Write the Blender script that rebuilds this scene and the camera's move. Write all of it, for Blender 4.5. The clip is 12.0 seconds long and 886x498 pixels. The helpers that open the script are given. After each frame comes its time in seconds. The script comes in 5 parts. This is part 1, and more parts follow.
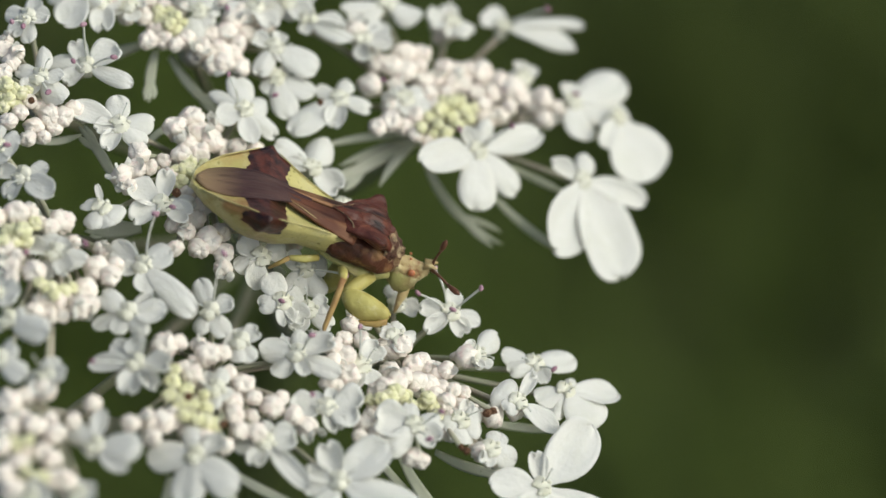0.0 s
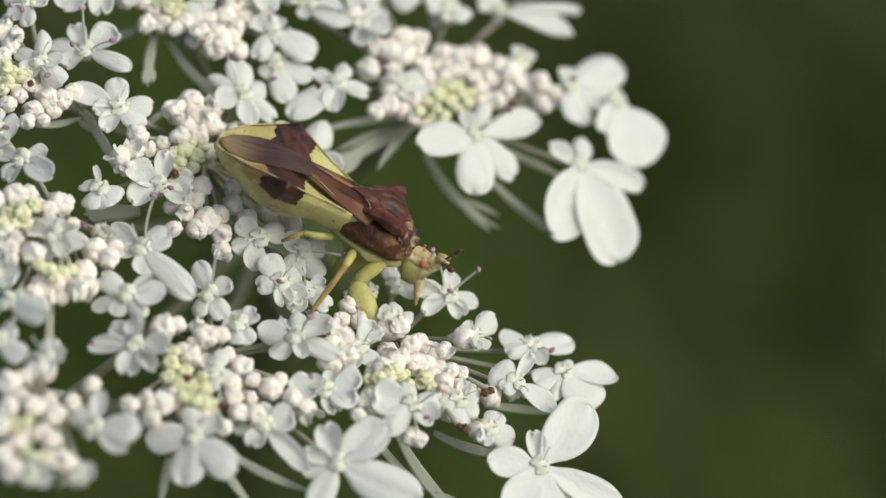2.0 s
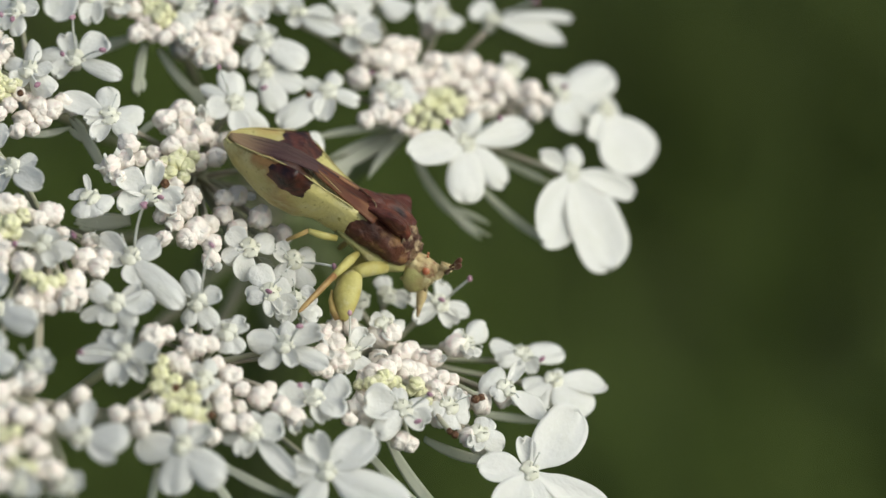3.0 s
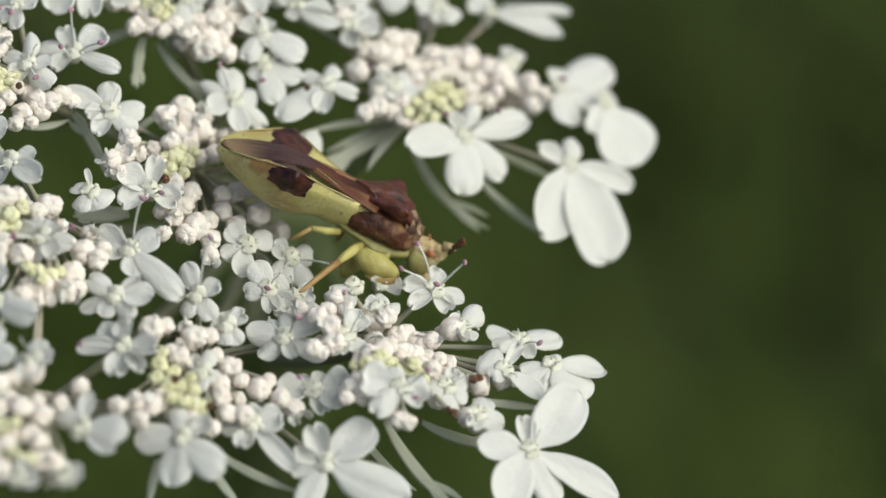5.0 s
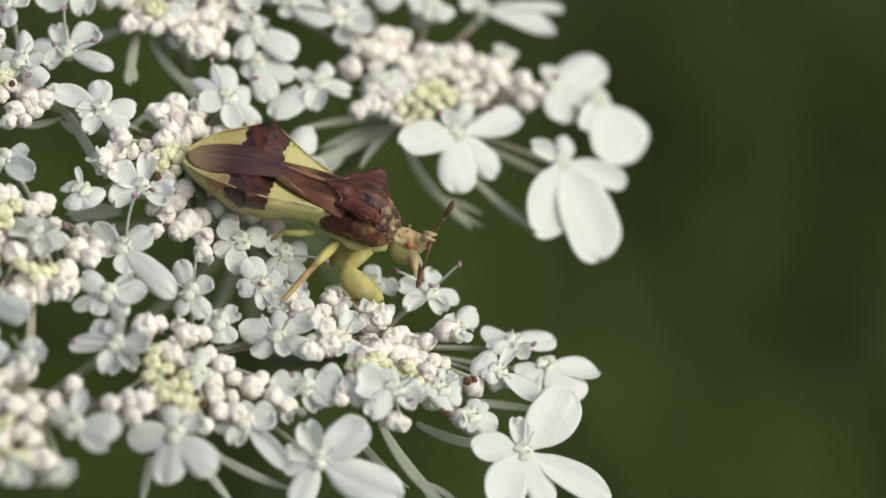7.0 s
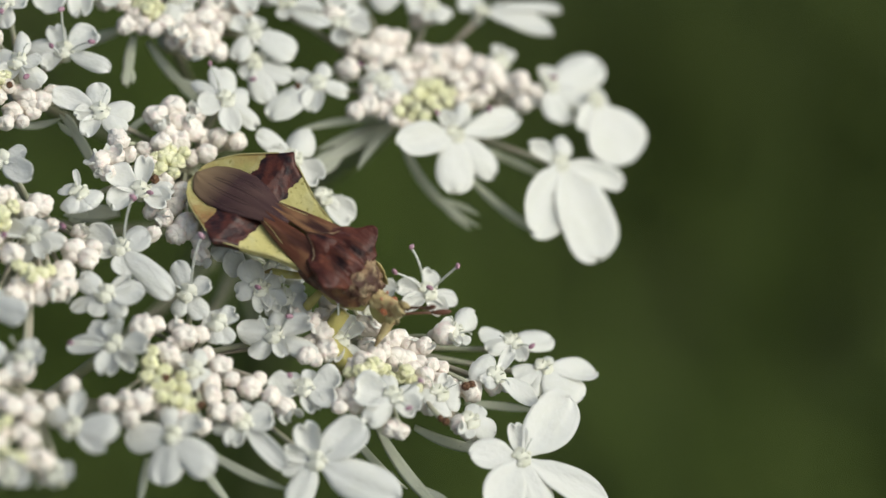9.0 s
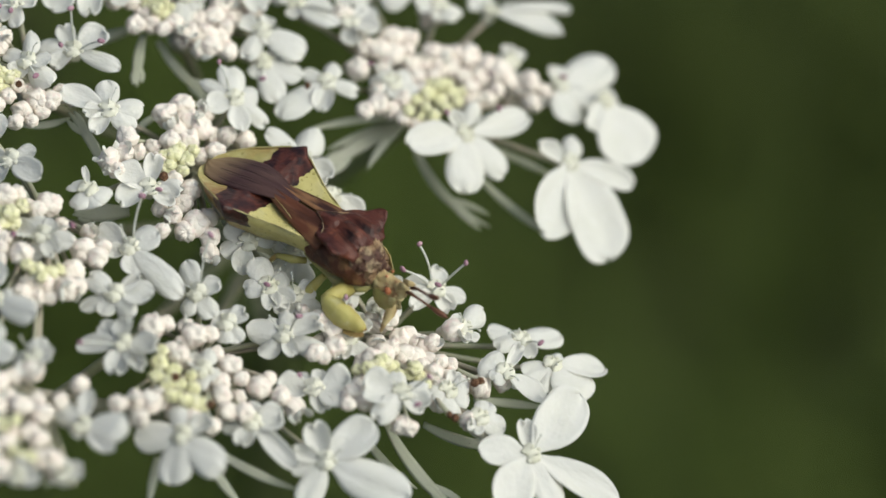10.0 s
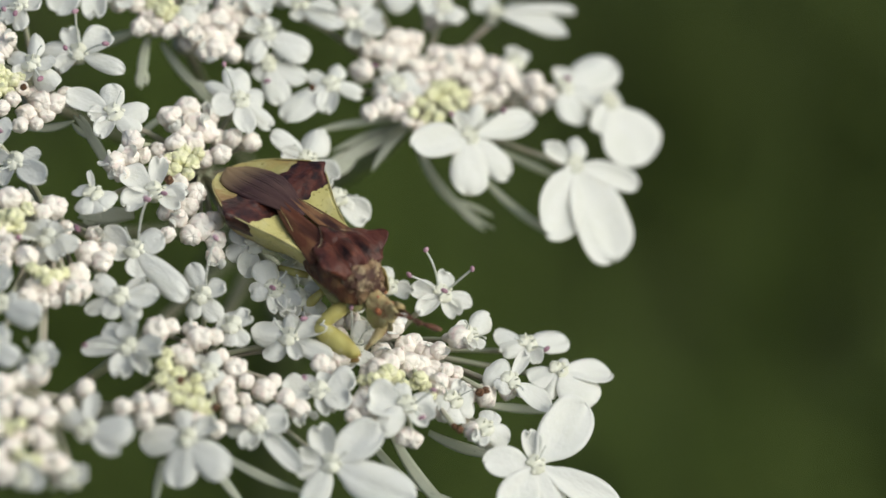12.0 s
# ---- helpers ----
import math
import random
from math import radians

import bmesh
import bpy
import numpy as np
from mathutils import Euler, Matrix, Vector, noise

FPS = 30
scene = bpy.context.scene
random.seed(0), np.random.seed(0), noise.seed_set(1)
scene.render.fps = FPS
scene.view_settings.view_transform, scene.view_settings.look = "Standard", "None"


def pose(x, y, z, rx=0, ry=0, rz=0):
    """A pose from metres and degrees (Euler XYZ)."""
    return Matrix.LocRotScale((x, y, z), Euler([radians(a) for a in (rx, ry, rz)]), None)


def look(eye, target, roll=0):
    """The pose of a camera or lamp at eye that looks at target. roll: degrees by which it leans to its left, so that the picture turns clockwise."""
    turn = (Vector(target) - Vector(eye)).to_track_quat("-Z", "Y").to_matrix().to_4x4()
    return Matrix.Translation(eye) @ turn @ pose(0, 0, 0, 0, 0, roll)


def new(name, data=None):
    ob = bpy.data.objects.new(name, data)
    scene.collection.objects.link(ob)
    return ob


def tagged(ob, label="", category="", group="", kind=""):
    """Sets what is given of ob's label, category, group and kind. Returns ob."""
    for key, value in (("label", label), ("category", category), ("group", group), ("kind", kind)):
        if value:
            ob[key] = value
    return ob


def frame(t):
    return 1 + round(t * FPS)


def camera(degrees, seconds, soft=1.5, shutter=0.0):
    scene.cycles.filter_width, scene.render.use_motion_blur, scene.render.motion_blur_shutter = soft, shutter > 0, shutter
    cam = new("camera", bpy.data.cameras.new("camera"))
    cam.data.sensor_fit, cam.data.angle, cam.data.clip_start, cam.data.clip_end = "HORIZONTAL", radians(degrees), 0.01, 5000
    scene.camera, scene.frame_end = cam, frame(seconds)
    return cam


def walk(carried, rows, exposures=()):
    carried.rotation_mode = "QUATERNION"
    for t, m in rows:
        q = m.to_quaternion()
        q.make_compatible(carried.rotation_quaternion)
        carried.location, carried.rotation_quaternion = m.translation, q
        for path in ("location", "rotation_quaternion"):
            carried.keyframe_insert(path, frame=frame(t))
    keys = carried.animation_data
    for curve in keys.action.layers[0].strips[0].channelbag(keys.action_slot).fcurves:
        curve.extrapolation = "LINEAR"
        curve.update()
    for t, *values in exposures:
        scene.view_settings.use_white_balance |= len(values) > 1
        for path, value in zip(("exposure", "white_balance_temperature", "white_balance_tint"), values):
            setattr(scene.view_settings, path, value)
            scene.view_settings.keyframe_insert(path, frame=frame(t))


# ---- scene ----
MM = 0.001

# ---- camera: on a tripod, 16 cm from the flower head, long lens, looking 40 degrees down
cam = camera(12, 12.0, soft=1.5)
EYE = look((0, -0.120269, 0.900918), (0, 0, 0.8))
walk(cam, [(0, EYE), (12, EYE)], exposures=[(0, -0.13, 6000, 0), (12, -0.13, 6000, 0)])
cam.data.dof.use_dof = True
cam.data.dof.focus_distance = 0.1562
cam.data.dof.aperture_fstop = 31
cam.data.dof.aperture_blades = 7

# ---- light: bright thin cloud, soft sun from the right
world = bpy.data.worlds.new("world")
scene.world = world
world.use_nodes = True
wn, wl = world.node_tree.nodes, world.node_tree.links
sky = wn.new("ShaderNodeTexSky")
sky.sky_type, sky.sun_disc = "NISHITA", False
sky.sun_elevation, sky.sun_rotation = radians(44), radians(109)
sky.air_density, sky.dust_density, sky.ozone_density = 0.6, 7.0, 0.6
wl.new(sky.outputs[0], wn["Background"].inputs[0])
wn["Background"].inputs[1].default_value = 0.15

sun = new("sun", bpy.data.lights.new("sun", "SUN"))
sun.data.energy, sun.data.angle, sun.data.color = 0.88, radians(75), (0.96, 0.97, 0.905)
sun.matrix_basis = look((0.68, -0.23, 0.70), (0, 0, 0))


# ---- materials
def material(name, base, rough=0.5, spots=(), bump=0.0, bump_scale=2000.0, translucent=0.0, through_colour=None, spec=0.35, grain=(1, 1, 1)):
    """A surface with a base colour broken up by noises: spots holds (colour, scale, low, high); grain below 1 draws the noise out along that axis."""
    m = bpy.data.materials.new(name)
    m.use_nodes = True
    n, l = m.node_tree.nodes, m.node_tree.links
    b = n["Principled BSDF"]
    b.inputs["Roughness"].default_value = rough
    b.inputs["Specular IOR Level"].default_value = spec
    where = n.new("ShaderNodeTexCoord").outputs["Object"]
    rnd = n.new("ShaderNodeObjectInfo").outputs["Random"]
    shift = n.new("ShaderNodeVectorMath")
    shift.operation = "ADD"
    drawn = n.new("ShaderNodeVectorMath")
    drawn.operation = "MULTIPLY"
    drawn.inputs[1].default_value = grain
    l.new(where, drawn.inputs[0])
    l.new(drawn.outputs[0], shift.inputs[0])
    l.new(rnd, shift.inputs[1])
    colour = n.new("ShaderNodeRGB").outputs[0]
    colour.default_value = (*base, 1)
    for c, scale, low, high in spots:
        t = n.new("ShaderNodeTexNoise")
        t.inputs["Scale"].default_value, t.inputs["Detail"].default_value = scale, 4
        l.new(shift.outputs[0], t.inputs["Vector"])
        r = n.new("ShaderNodeMapRange")
        r.inputs["From Min"].default_value, r.inputs["From Max"].default_value = low, high
        l.new(t.outputs["Fac"], r.inputs["Value"])
        x = n.new("ShaderNodeMix")
        x.data_type = "RGBA"
        l.new(r.outputs[0], x.inputs["Factor"])
        l.new(colour, x.inputs["A"])
        x.inputs["B"].default_value = (*c, 1)
        colour = x.outputs["Result"]
    l.new(colour, b.inputs["Base Color"])
    if bump:
        t = n.new("ShaderNodeTexNoise")
        t.inputs["Scale"].default_value, t.inputs["Detail"].default_value = bump_scale, 5
        l.new(shift.outputs[0], t.inputs["Vector"])
        k = n.new("ShaderNodeBump")
        k.inputs["Strength"].default_value, k.inputs["Distance"].default_value = 1.0, bump
        l.new(t.outputs["Fac"], k.inputs["Height"])
        l.new(k.outputs[0], b.inputs["Normal"])
    if translucent:
        t = n.new("ShaderNodeBsdfTranslucent")
        if through_colour:
            t.inputs["Color"].default_value = (*through_colour, 1)
        else:
            l.new(colour, t.inputs["Color"])
        x = n.new("ShaderNodeMixShader")
        x.inputs["Fac"].default_value = translucent
        l.new(b.outputs[0], x.inputs[1])
        l.new(t.outputs[0], x.inputs[2])
        l.new(x.outputs[0], n["Material Output"].inputs["Surface"])
    return m


def banded(name, base, band, centre, half, low, deep):
    """The bug's yellow skin with one dark band across it between x = centre - half and centre + half, ragged, fading below z = low."""
    m = material(name, base, 0.38, [(deep, 450, 0.46, 0.70), ((0.30, 0.17, 0.06), 330, 0.50, 0.70), ((0.50, 0.46, 0.22), 1500, 0.52, 0.74), ((0.26, 0.23, 0.06), 5200, 0.60, 0.72)], 0.00005, 4200, spec=0.45)
    n, l = m.node_tree.nodes, m.node_tree.links
    b = n["Principled BSDF"]
    old = b.inputs["Base Color"].links[0].from_socket
    co = n.new("ShaderNodeTexCoord").outputs["Object"]
    t = n.new("ShaderNodeTexNoise")
    t.inputs["Scale"].default_value, t.inputs["Detail"].default_value = 2600, 6
    l.new(co, t.inputs["Vector"])
    sep = n.new("ShaderNodeSeparateXYZ")
    l.new(co, sep.inputs[0])

    def calc(op, a, bb):
        k = n.new("ShaderNodeMath")
        k.operation = op
        for i, v in enumerate((a, bb)):
            if isinstance(v, (int, float)):
                k.inputs[i].default_value = v
            else:
                l.new(v, k.inputs[i])
        return k.outputs[0]

    wob = calc("MULTIPLY", calc("SUBTRACT", t.outputs["Fac"], 0.5), 0.0005)
    dist = calc("ADD", calc("ABSOLUTE", calc("SUBTRACT", sep.outputs["X"], centre), 0), wob)
    across = calc("LESS_THAN", dist, half)
    above = calc("GREATER_THAN", calc("ADD", sep.outputs["Z"], wob), low)
    x = n.new("ShaderNodeMix")
    x.data_type = "RGBA"
    l.new(calc("MULTIPLY", across, above), x.inputs["Factor"])
    l.new(old, x.inputs["A"])
    mot = n.new("ShaderNodeMix")
    mot.data_type = "RGBA"
    stretch = n.new("ShaderNodeMapRange")
    stretch.inputs["From Min"].default_value, stretch.inputs["From Max"].default_value = 0.38, 0.68
    l.new(t.outputs["Fac"], stretch.inputs["Value"])
    l.new(stretch.outputs[0], mot.inputs["Factor"])
    mot.inputs["A"].default_value = (0.010, 0.003, 0.003, 1)
    mot.inputs["B"].default_value = (2.6 * band[0], 2.6 * band[1], 2.4 * band[2], 1)
    l.new(mot.outputs["Result"], x.inputs["B"])
    l.new(x.outputs["Result"], b.inputs["Base Color"])
    return m


# petals and buds are modelled at unit size, so their grain is given in shares of their length
PETAL = material("petal", (0.88, 0.875, 0.84), 0.75, [((0.82, 0.82, 0.76), 2.2, 0.45, 0.75), ((0.90, 0.895, 0.87), 9, 0.5, 0.7)], 0.00007, 8, 0.42, (0.93, 0.92, 0.85), spec=0.10)
BUD = material("bud", (0.83, 0.755, 0.67), 0.6, [((0.83, 0.785, 0.70), 1.2, 0.35, 0.6), ((0.77, 0.585, 0.54), 1.8, 0.50, 0.82)], 0.00004, 8, spec=0.2)
DRY_BUD = material("withered bud", (0.10, 0.045, 0.02), 0.7, [((0.22, 0.13, 0.07), 2, 0.45, 0.65)], 0.00004, 7)
GREEN_BUD = material("green bud", (0.72, 0.71, 0.42), 0.5, [((0.78, 0.75, 0.55), 1.5, 0.4, 0.65)], 0.00004, 7, spec=0.25)
DISC = material("flower disc", (0.78, 0.77, 0.65), 0.4, [((0.72, 0.71, 0.56), 1500, 0.45, 0.65)], 0.00003, 3000, 0.15, spec=0.5)
ANTHER = material("anther", (0.30, 0.16, 0.21), 0.7, [((0.44, 0.28, 0.33), 3000, 0.45, 0.65)], 0.00003, 5000)
FILAMENT = material("filament", (0.80, 0.81, 0.76), 0.45, [((0.66, 0.66, 0.58), 2000, 0.45, 0.6)], 0, 1, 0.25)
STALK = material("stalk", (0.19, 0.20, 0.12), 0.5, [((0.24, 0.22, 0.16), 350, 0.4, 0.65), ((0.23, 0.18, 0.14), 900, 0.6, 0.8)], 0.00005, 2500, 0.08)
STEM = material("stem", (0.10, 0.13, 0.045), 0.5, [((0.14, 0.15, 0.07), 120, 0.4, 0.65)], 0.00008, 900, 0.05)
PEDICEL = material("pedicel", (0.44, 0.45, 0.32), 0.5, [((0.48, 0.42, 0.34), 700, 0.4, 0.65)], 0.00004, 2500, 0.15)
BRACT = material("bract", (0.66, 0.68, 0.54), 0.5, [((0.72, 0.73, 0.62), 500, 0.4, 0.65)], 0.00005, 2500, 0.5)
YELLOW = (0.52, 0.465, 0.18)
BROWN = (0.036, 0.010, 0.006)
ABDOMEN = banded("bug abdomen", YELLOW, BROWN, -0.00264, 0.00080, -0.00016, (0.33, 0.29, 0.075))
CORIUM = material("bug forewing", (0.10, 0.038, 0.021), 0.46, [((0.30, 0.165, 0.078), 900, 0.50, 0.66), ((0.03, 0.012, 0.009), 1400, 0.52, 0.7)], 0.00006, 2500, spec=0.18, grain=(0.22, 1, 1))
MEMBRANE = material("bug wing membrane", (0.050, 0.027, 0.028), 0.55, [((0.095, 0.056, 0.048), 900, 0.48, 0.7)], 0.00004, 1800, spec=0.12, grain=(0.3, 1, 1))
def paler_tip(m, start, end, colour):
    """The wing membrane turns pale and glassy towards its tip, between x = start and x = end."""
    n, l = m.node_tree.nodes, m.node_tree.links
    b = n["Principled BSDF"]
    old = b.inputs["Base Color"].links[0].from_socket
    sep = n.new("ShaderNodeSeparateXYZ")
    l.new(n.new("ShaderNodeTexCoord").outputs["Object"], sep.inputs[0])
    r = n.new("ShaderNodeMapRange")
    r.inputs["From Min"].default_value, r.inputs["From Max"].default_value = start, end
    r.inputs["To Max"].default_value = 0.8
    l.new(sep.outputs["X"], r.inputs["Value"])
    x = n.new("ShaderNodeMix")
    x.data_type = "RGBA"
    l.new(r.outputs[0], x.inputs["Factor"])
    l.new(old, x.inputs["A"])
    x.inputs["B"].default_value = (*colour, 1)
    l.new(x.outputs["Result"], b.inputs["Base Color"])


paler_tip(MEMBRANE, -0.0036, -0.0053, (0.34, 0.24, 0.13))
VEIN = material("bug wing vein", (0.05, 0.028, 0.024), 0.5, [((0.08, 0.05, 0.04), 1800, 0.45, 0.6)])
PRONOTUM = material("bug pronotum", (0.078, 0.025, 0.017), 0.34, [((0.19, 0.065, 0.036), 1700, 0.50, 0.70), ((0.014, 0.006, 0.005), 1300, 0.54, 0.66)], 0.00016, 3200, spec=0.25, grain=(0.35, 1, 1))
COLLAR = material("bug collar", (0.22, 0.14, 0.075), 0.55, [((0.06, 0.025, 0.015), 1500, 0.45, 0.56), ((0.40, 0.31, 0.18), 2600, 0.5, 0.7)], 0.00016, 4200)
FLANK = material("bug flank", (0.085, 0.030, 0.014), 0.5, [((0.24, 0.13, 0.05), 1700, 0.55, 0.70), ((0.02, 0.008, 0.006), 1100, 0.5, 0.7)], 0.00016, 3000)
STERNUM = material("bug underside", (0.33, 0.31, 0.11), 0.55, [((0.26, 0.20, 0.08), 900, 0.45, 0.65), ((0.42, 0.38, 0.19), 1800, 0.55, 0.7)], 0.00008, 3500)
RIM = material("bug rim", (0.44, 0.39, 0.17), 0.5, [((0.34, 0.27, 0.10), 1500, 0.5, 0.65)], 0.00003, 4000)
HEAD = material("bug head", (0.44, 0.34, 0.16), 0.5, [((0.22, 0.11, 0.05), 1700, 0.48, 0.60), ((0.54, 0.46, 0.24), 2200, 0.5, 0.65)], 0.0001, 3600)
LEG = material("bug leg", (0.56, 0.51, 0.17), 0.45, [((0.45, 0.38, 0.11), 900, 0.45, 0.65), ((0.62, 0.58, 0.30), 2200, 0.55, 0.72)], 0.00005, 4000, 0.16, spec=0.35)
SHIN = material("bug shin", (0.40, 0.29, 0.10), 0.5, [((0.27, 0.15, 0.06), 900, 0.45, 0.65)], 0.00003, 3000)
FEELER = material("bug feeler", (0.13, 0.055, 0.03), 0.45, [((0.07, 0.03, 0.018), 1600, 0.5, 0.7)], 0.00003, 4000)
EYE_RED = material("bug eye", (0.42, 0.15, 0.06), 0.3, [((0.34, 0.09, 0.04), 4000, 0.45, 0.6)], 0.00002, 9000, spec=0.6)
GROUND = material("ground", (0.042, 0.058, 0.012), 0.9, [((0.044, 0.046, 0.016), 1.3, 0.45, 0.65)], 0.002, 60)
GRASS = material("grass", (0.079, 0.115, 0.0145), 0.8, [((0.062, 0.085, 0.0127), 2.0, 0.4, 0.62), ((0.086, 0.120, 0.018), 5.0, 0.58, 0.75)], 0, 1, 0.15)


# ---- mesh helpers
def part(name, bm, mat, parent=None, label="", m=None, smooth=True):
    """Links a bmesh, or a mesh that others share, as one mesh object under parent."""
    if isinstance(bm, bmesh.types.BMesh):
        me = bpy.data.meshes.new(name)
        bmesh.ops.recalc_face_normals(bm, faces=bm.faces)
        bm.to_mesh(me)
        bm.free()
        for f in me.polygons:
            f.use_smooth = smooth
        me.materials.append(mat)
    else:
        me = bm
    ob = new(name, me)
    ob.parent = parent
    if m is not None:
        ob.matrix_basis = m
    if label:
        tagged(ob, label)
    return ob


def shared(name, bm, mat):
    me = bpy.data.meshes.new(name)
    bmesh.ops.recalc_face_normals(bm, faces=bm.faces)
    bm.to_mesh(me)
    bm.free()
    for f in me.polygons:
        f.use_smooth = True
    me.materials.append(mat)
    return me


def loft(bm, rings, close=True):
    """Skins closed rings of equal counts, with a fan at both ends."""
    vs = [[bm.verts.new(p) for p in r] for r in rings]
    for a, b in zip(vs, vs[1:]):
        for i in range(len(a)):
            j = (i + 1) % len(a)
            bm.faces.new((a[i], a[j], b[j], b[i]))
    if close:
        for r, flip in ((vs[0], True), (vs[-1], False)):
            c = bm.verts.new(sum((v.co for v in r), Vector()) / len(r))
            for i in range(len(r)):
                j = (i + 1) % len(r)
                bm.faces.new((r[i], r[j], c) if not flip else (r[j], r[i], c))
    return bm


def tube(bm, points, radii, sides=7, squash=1.0):
    """A tube along points; squash flattens it along its second axis."""
    rings = []
    for i, p in enumerate(points):
        d = (points[min(i + 1, len(points) - 1)] - points[max(i - 1, 0)]).normalized()
        side = d.cross(Vector((0.31, 0.17, 0.93))).normalized()
        over = d.cross(side)
        rings.append([p + radii[i] * (math.cos(k * 2 * math.pi / sides) * side + squash * math.sin(k * 2 * math.pi / sides) * over) for k in range(sides)])
    return loft(bm, rings)


def arc(a, b, sag, n=7):
    """n + 1 points from a to b, bowed by the vector sag."""
    return [a.lerp(b, i / n) + sag * (4 * (i / n) * (1 - i / n)) for i in range(n + 1)]


def ball(bm, centre, size, seg=14, rings=9, turn=None):
    m = Matrix.Translation(centre) @ (turn or Matrix()) @ Matrix.Diagonal((*size, 1))
    bmesh.ops.create_uvsphere(bm, u_segments=seg, v_segments=rings, radius=1, matrix=m)
    return bm


# ---- ground and grass, far below the flower and out of focus
def ground():
    bm = bmesh.new()
    bmesh.ops.create_grid(bm, x_segments=60, y_segments=60, size=60)
    for v in bm.verts:
        v.co.z = 0.03 * noise.noise(v.co * 0.3) - 0.02
    tagged(part("ground", bm, GROUND), "dark mossy soil under the meadow grass", "ground", kind="structure")


def grass():
    """Thousands of thin blades in the meadow round the plant."""
    rng = random.Random(5)
    verts, faces = [], []
    for i in range(64000):  # dense round the plant, thinner farther out
        r = 2.6 * rng.random() ** 0.5 if i < 42000 else 2.2 + 3.2 * rng.random() ** 1.7
        a = rng.uniform(0, 6.283)
        x, y = r * math.cos(a), 0.9 + r * math.sin(a)
        h, w, a, lean = rng.uniform(0.06, 0.15), rng.uniform(0.002, 0.005) * 1.4, rng.uniform(0, 6.283), rng.uniform(0.03, 0.14)
        k = len(verts)
        for s in range(4):
            u = s / 3
            cx, cy, cz = x + lean * u * u * math.cos(a), y + lean * u * u * math.sin(a), -0.02 + h * u
            ww = w * (1 - 0.9 * u)
            dx, dy = -math.sin(a) * ww, math.cos(a) * ww
            verts += [(cx - dx, cy - dy, cz), (cx, cy, cz + 0.25 * ww), (cx + dx, cy + dy, cz)]
        for s in range(3):
            b = k + 3 * s
            faces += [(b, b + 1, b + 4, b + 3), (b + 1, b + 2, b + 5, b + 4)]
    me = bpy.data.meshes.new("grass")
    me.from_pydata(verts, [], faces)
    me.materials.append(GRASS)
    tagged(new("grass", me), "dark green meadow grass far below the flower", "grass", kind="stuff")


ground()
grass()


# ---- the wild carrot: shared pieces
def petal_mesh(end, cup, arch, curl, notch, seed):
    """A petal of length 1 along x and width 1 along y: a narrow claw that widens to a round end; end sharpens the round, cup lifts
    the sides, arch bows it along its length, curl turns its tip in and notch splits the tip."""
    nu, nv = 16, 10
    bm = bmesh.new()
    sheets = []
    outline = lambda u: max(max(0.0, 1 - abs((u - 0.55) / 0.45) ** (0.45 * end)) ** 0.55, 0.34 * (1 - u) ** 1.5) * (0.80 + 0.28 * u)
    widest = max(outline(k / 60) for k in range(61))
    for side in (1, -1):
        rows = []
        for i in range(nu + 1):
            u = 1 - (1 - i / nu) ** 1.35
            h0 = 0.5 * outline(u) / widest + 0.004
            row = []
            for j in range(nv + 1):
                v = 2 * j / nv - 1
                h = h0 * (1 + 0.10 * noise.noise(Vector((2.2 * u + seed, 1.3 * (v > 0), 4.7 * seed))))
                x = u * (1 + 0.05 * noise.noise(Vector((1.2 * v, seed * 2.3, 0.4)))) - notch * math.exp(-(v * h / 0.09) ** 2) * u ** 6
                z = cup * (v * h * 2) ** 2 + arch * math.sin(math.pi * u) - 0.03 * math.exp(-(v / 0.22) ** 2) * math.sin(math.pi * u) ** 2
                z += 0.006 * math.cos(9 * v) * math.sin(math.pi * u) + 0.10 * u * noise.noise(Vector((1.7 * u + seed, 1.5 * v, seed * 1.7)))
                t = max(0, u - 0.72) / 0.28
                z, x = z + curl * t * t * (1 - 0.5 * v * v), x - 0.35 * abs(curl) * t ** 3 * (1 - v * v)
                row.append(bm.verts.new((x, v * h, z + side * (0.014 if 0 < i < nu and 0 < j < nv else 0.003))))
            rows.append(row)
        sheets.append(rows)
    for s, rows in enumerate(sheets):
        for i in range(nu):
            for j in range(nv):
                q = (rows[i][j], rows[i + 1][j], rows[i + 1][j + 1], rows[i][j + 1])
                bm.faces.new(q if s else q[::-1])
    a, b = sheets
    rim = [(i, 0) for i in range(nu + 1)] + [(nu, j) for j in range(1, nv + 1)] + [(i, nv) for i in range(nu - 1, -1, -1)] + [(0, j) for j in range(nv - 1, 0, -1)]
    for (i, j), (k, m) in zip(rim, rim[1:] + rim[:1]):
        bm.faces.new((a[i][j], a[k][m], b[k][m], b[i][j]))
    return shared("petal", bm, PETAL)


# four broad flat ones for the large outer petals, six small cupped or curled ones
PETALS = [petal_mesh(5.0, -0.10, 0.05, -0.05, 0.0, 1), petal_mesh(4.2, 0.10, 0.03, 0.05, 0.02, 2), petal_mesh(6.0, -0.06, 0.08, -0.10, 0.03, 3), petal_mesh(5.0, 0.10, 0.03, 0.06, 0.0, 4),
          petal_mesh(4.5, 0.30, 0.02, 0.18, 0.05, 5), petal_mesh(5.5, -0.22, 0.10, -0.12, 0.0, 6), petal_mesh(4.0, 0.36, -0.06, 0.26, 0.10, 7), petal_mesh(6.0, -0.14, 0.12, -0.16, 0.08, 8),
          petal_mesh(5.0, 0.22, 0.05, 0.34, 0.12, 9), petal_mesh(4.5, -0.30, 0.06, 0.05, 0.0, 10)]


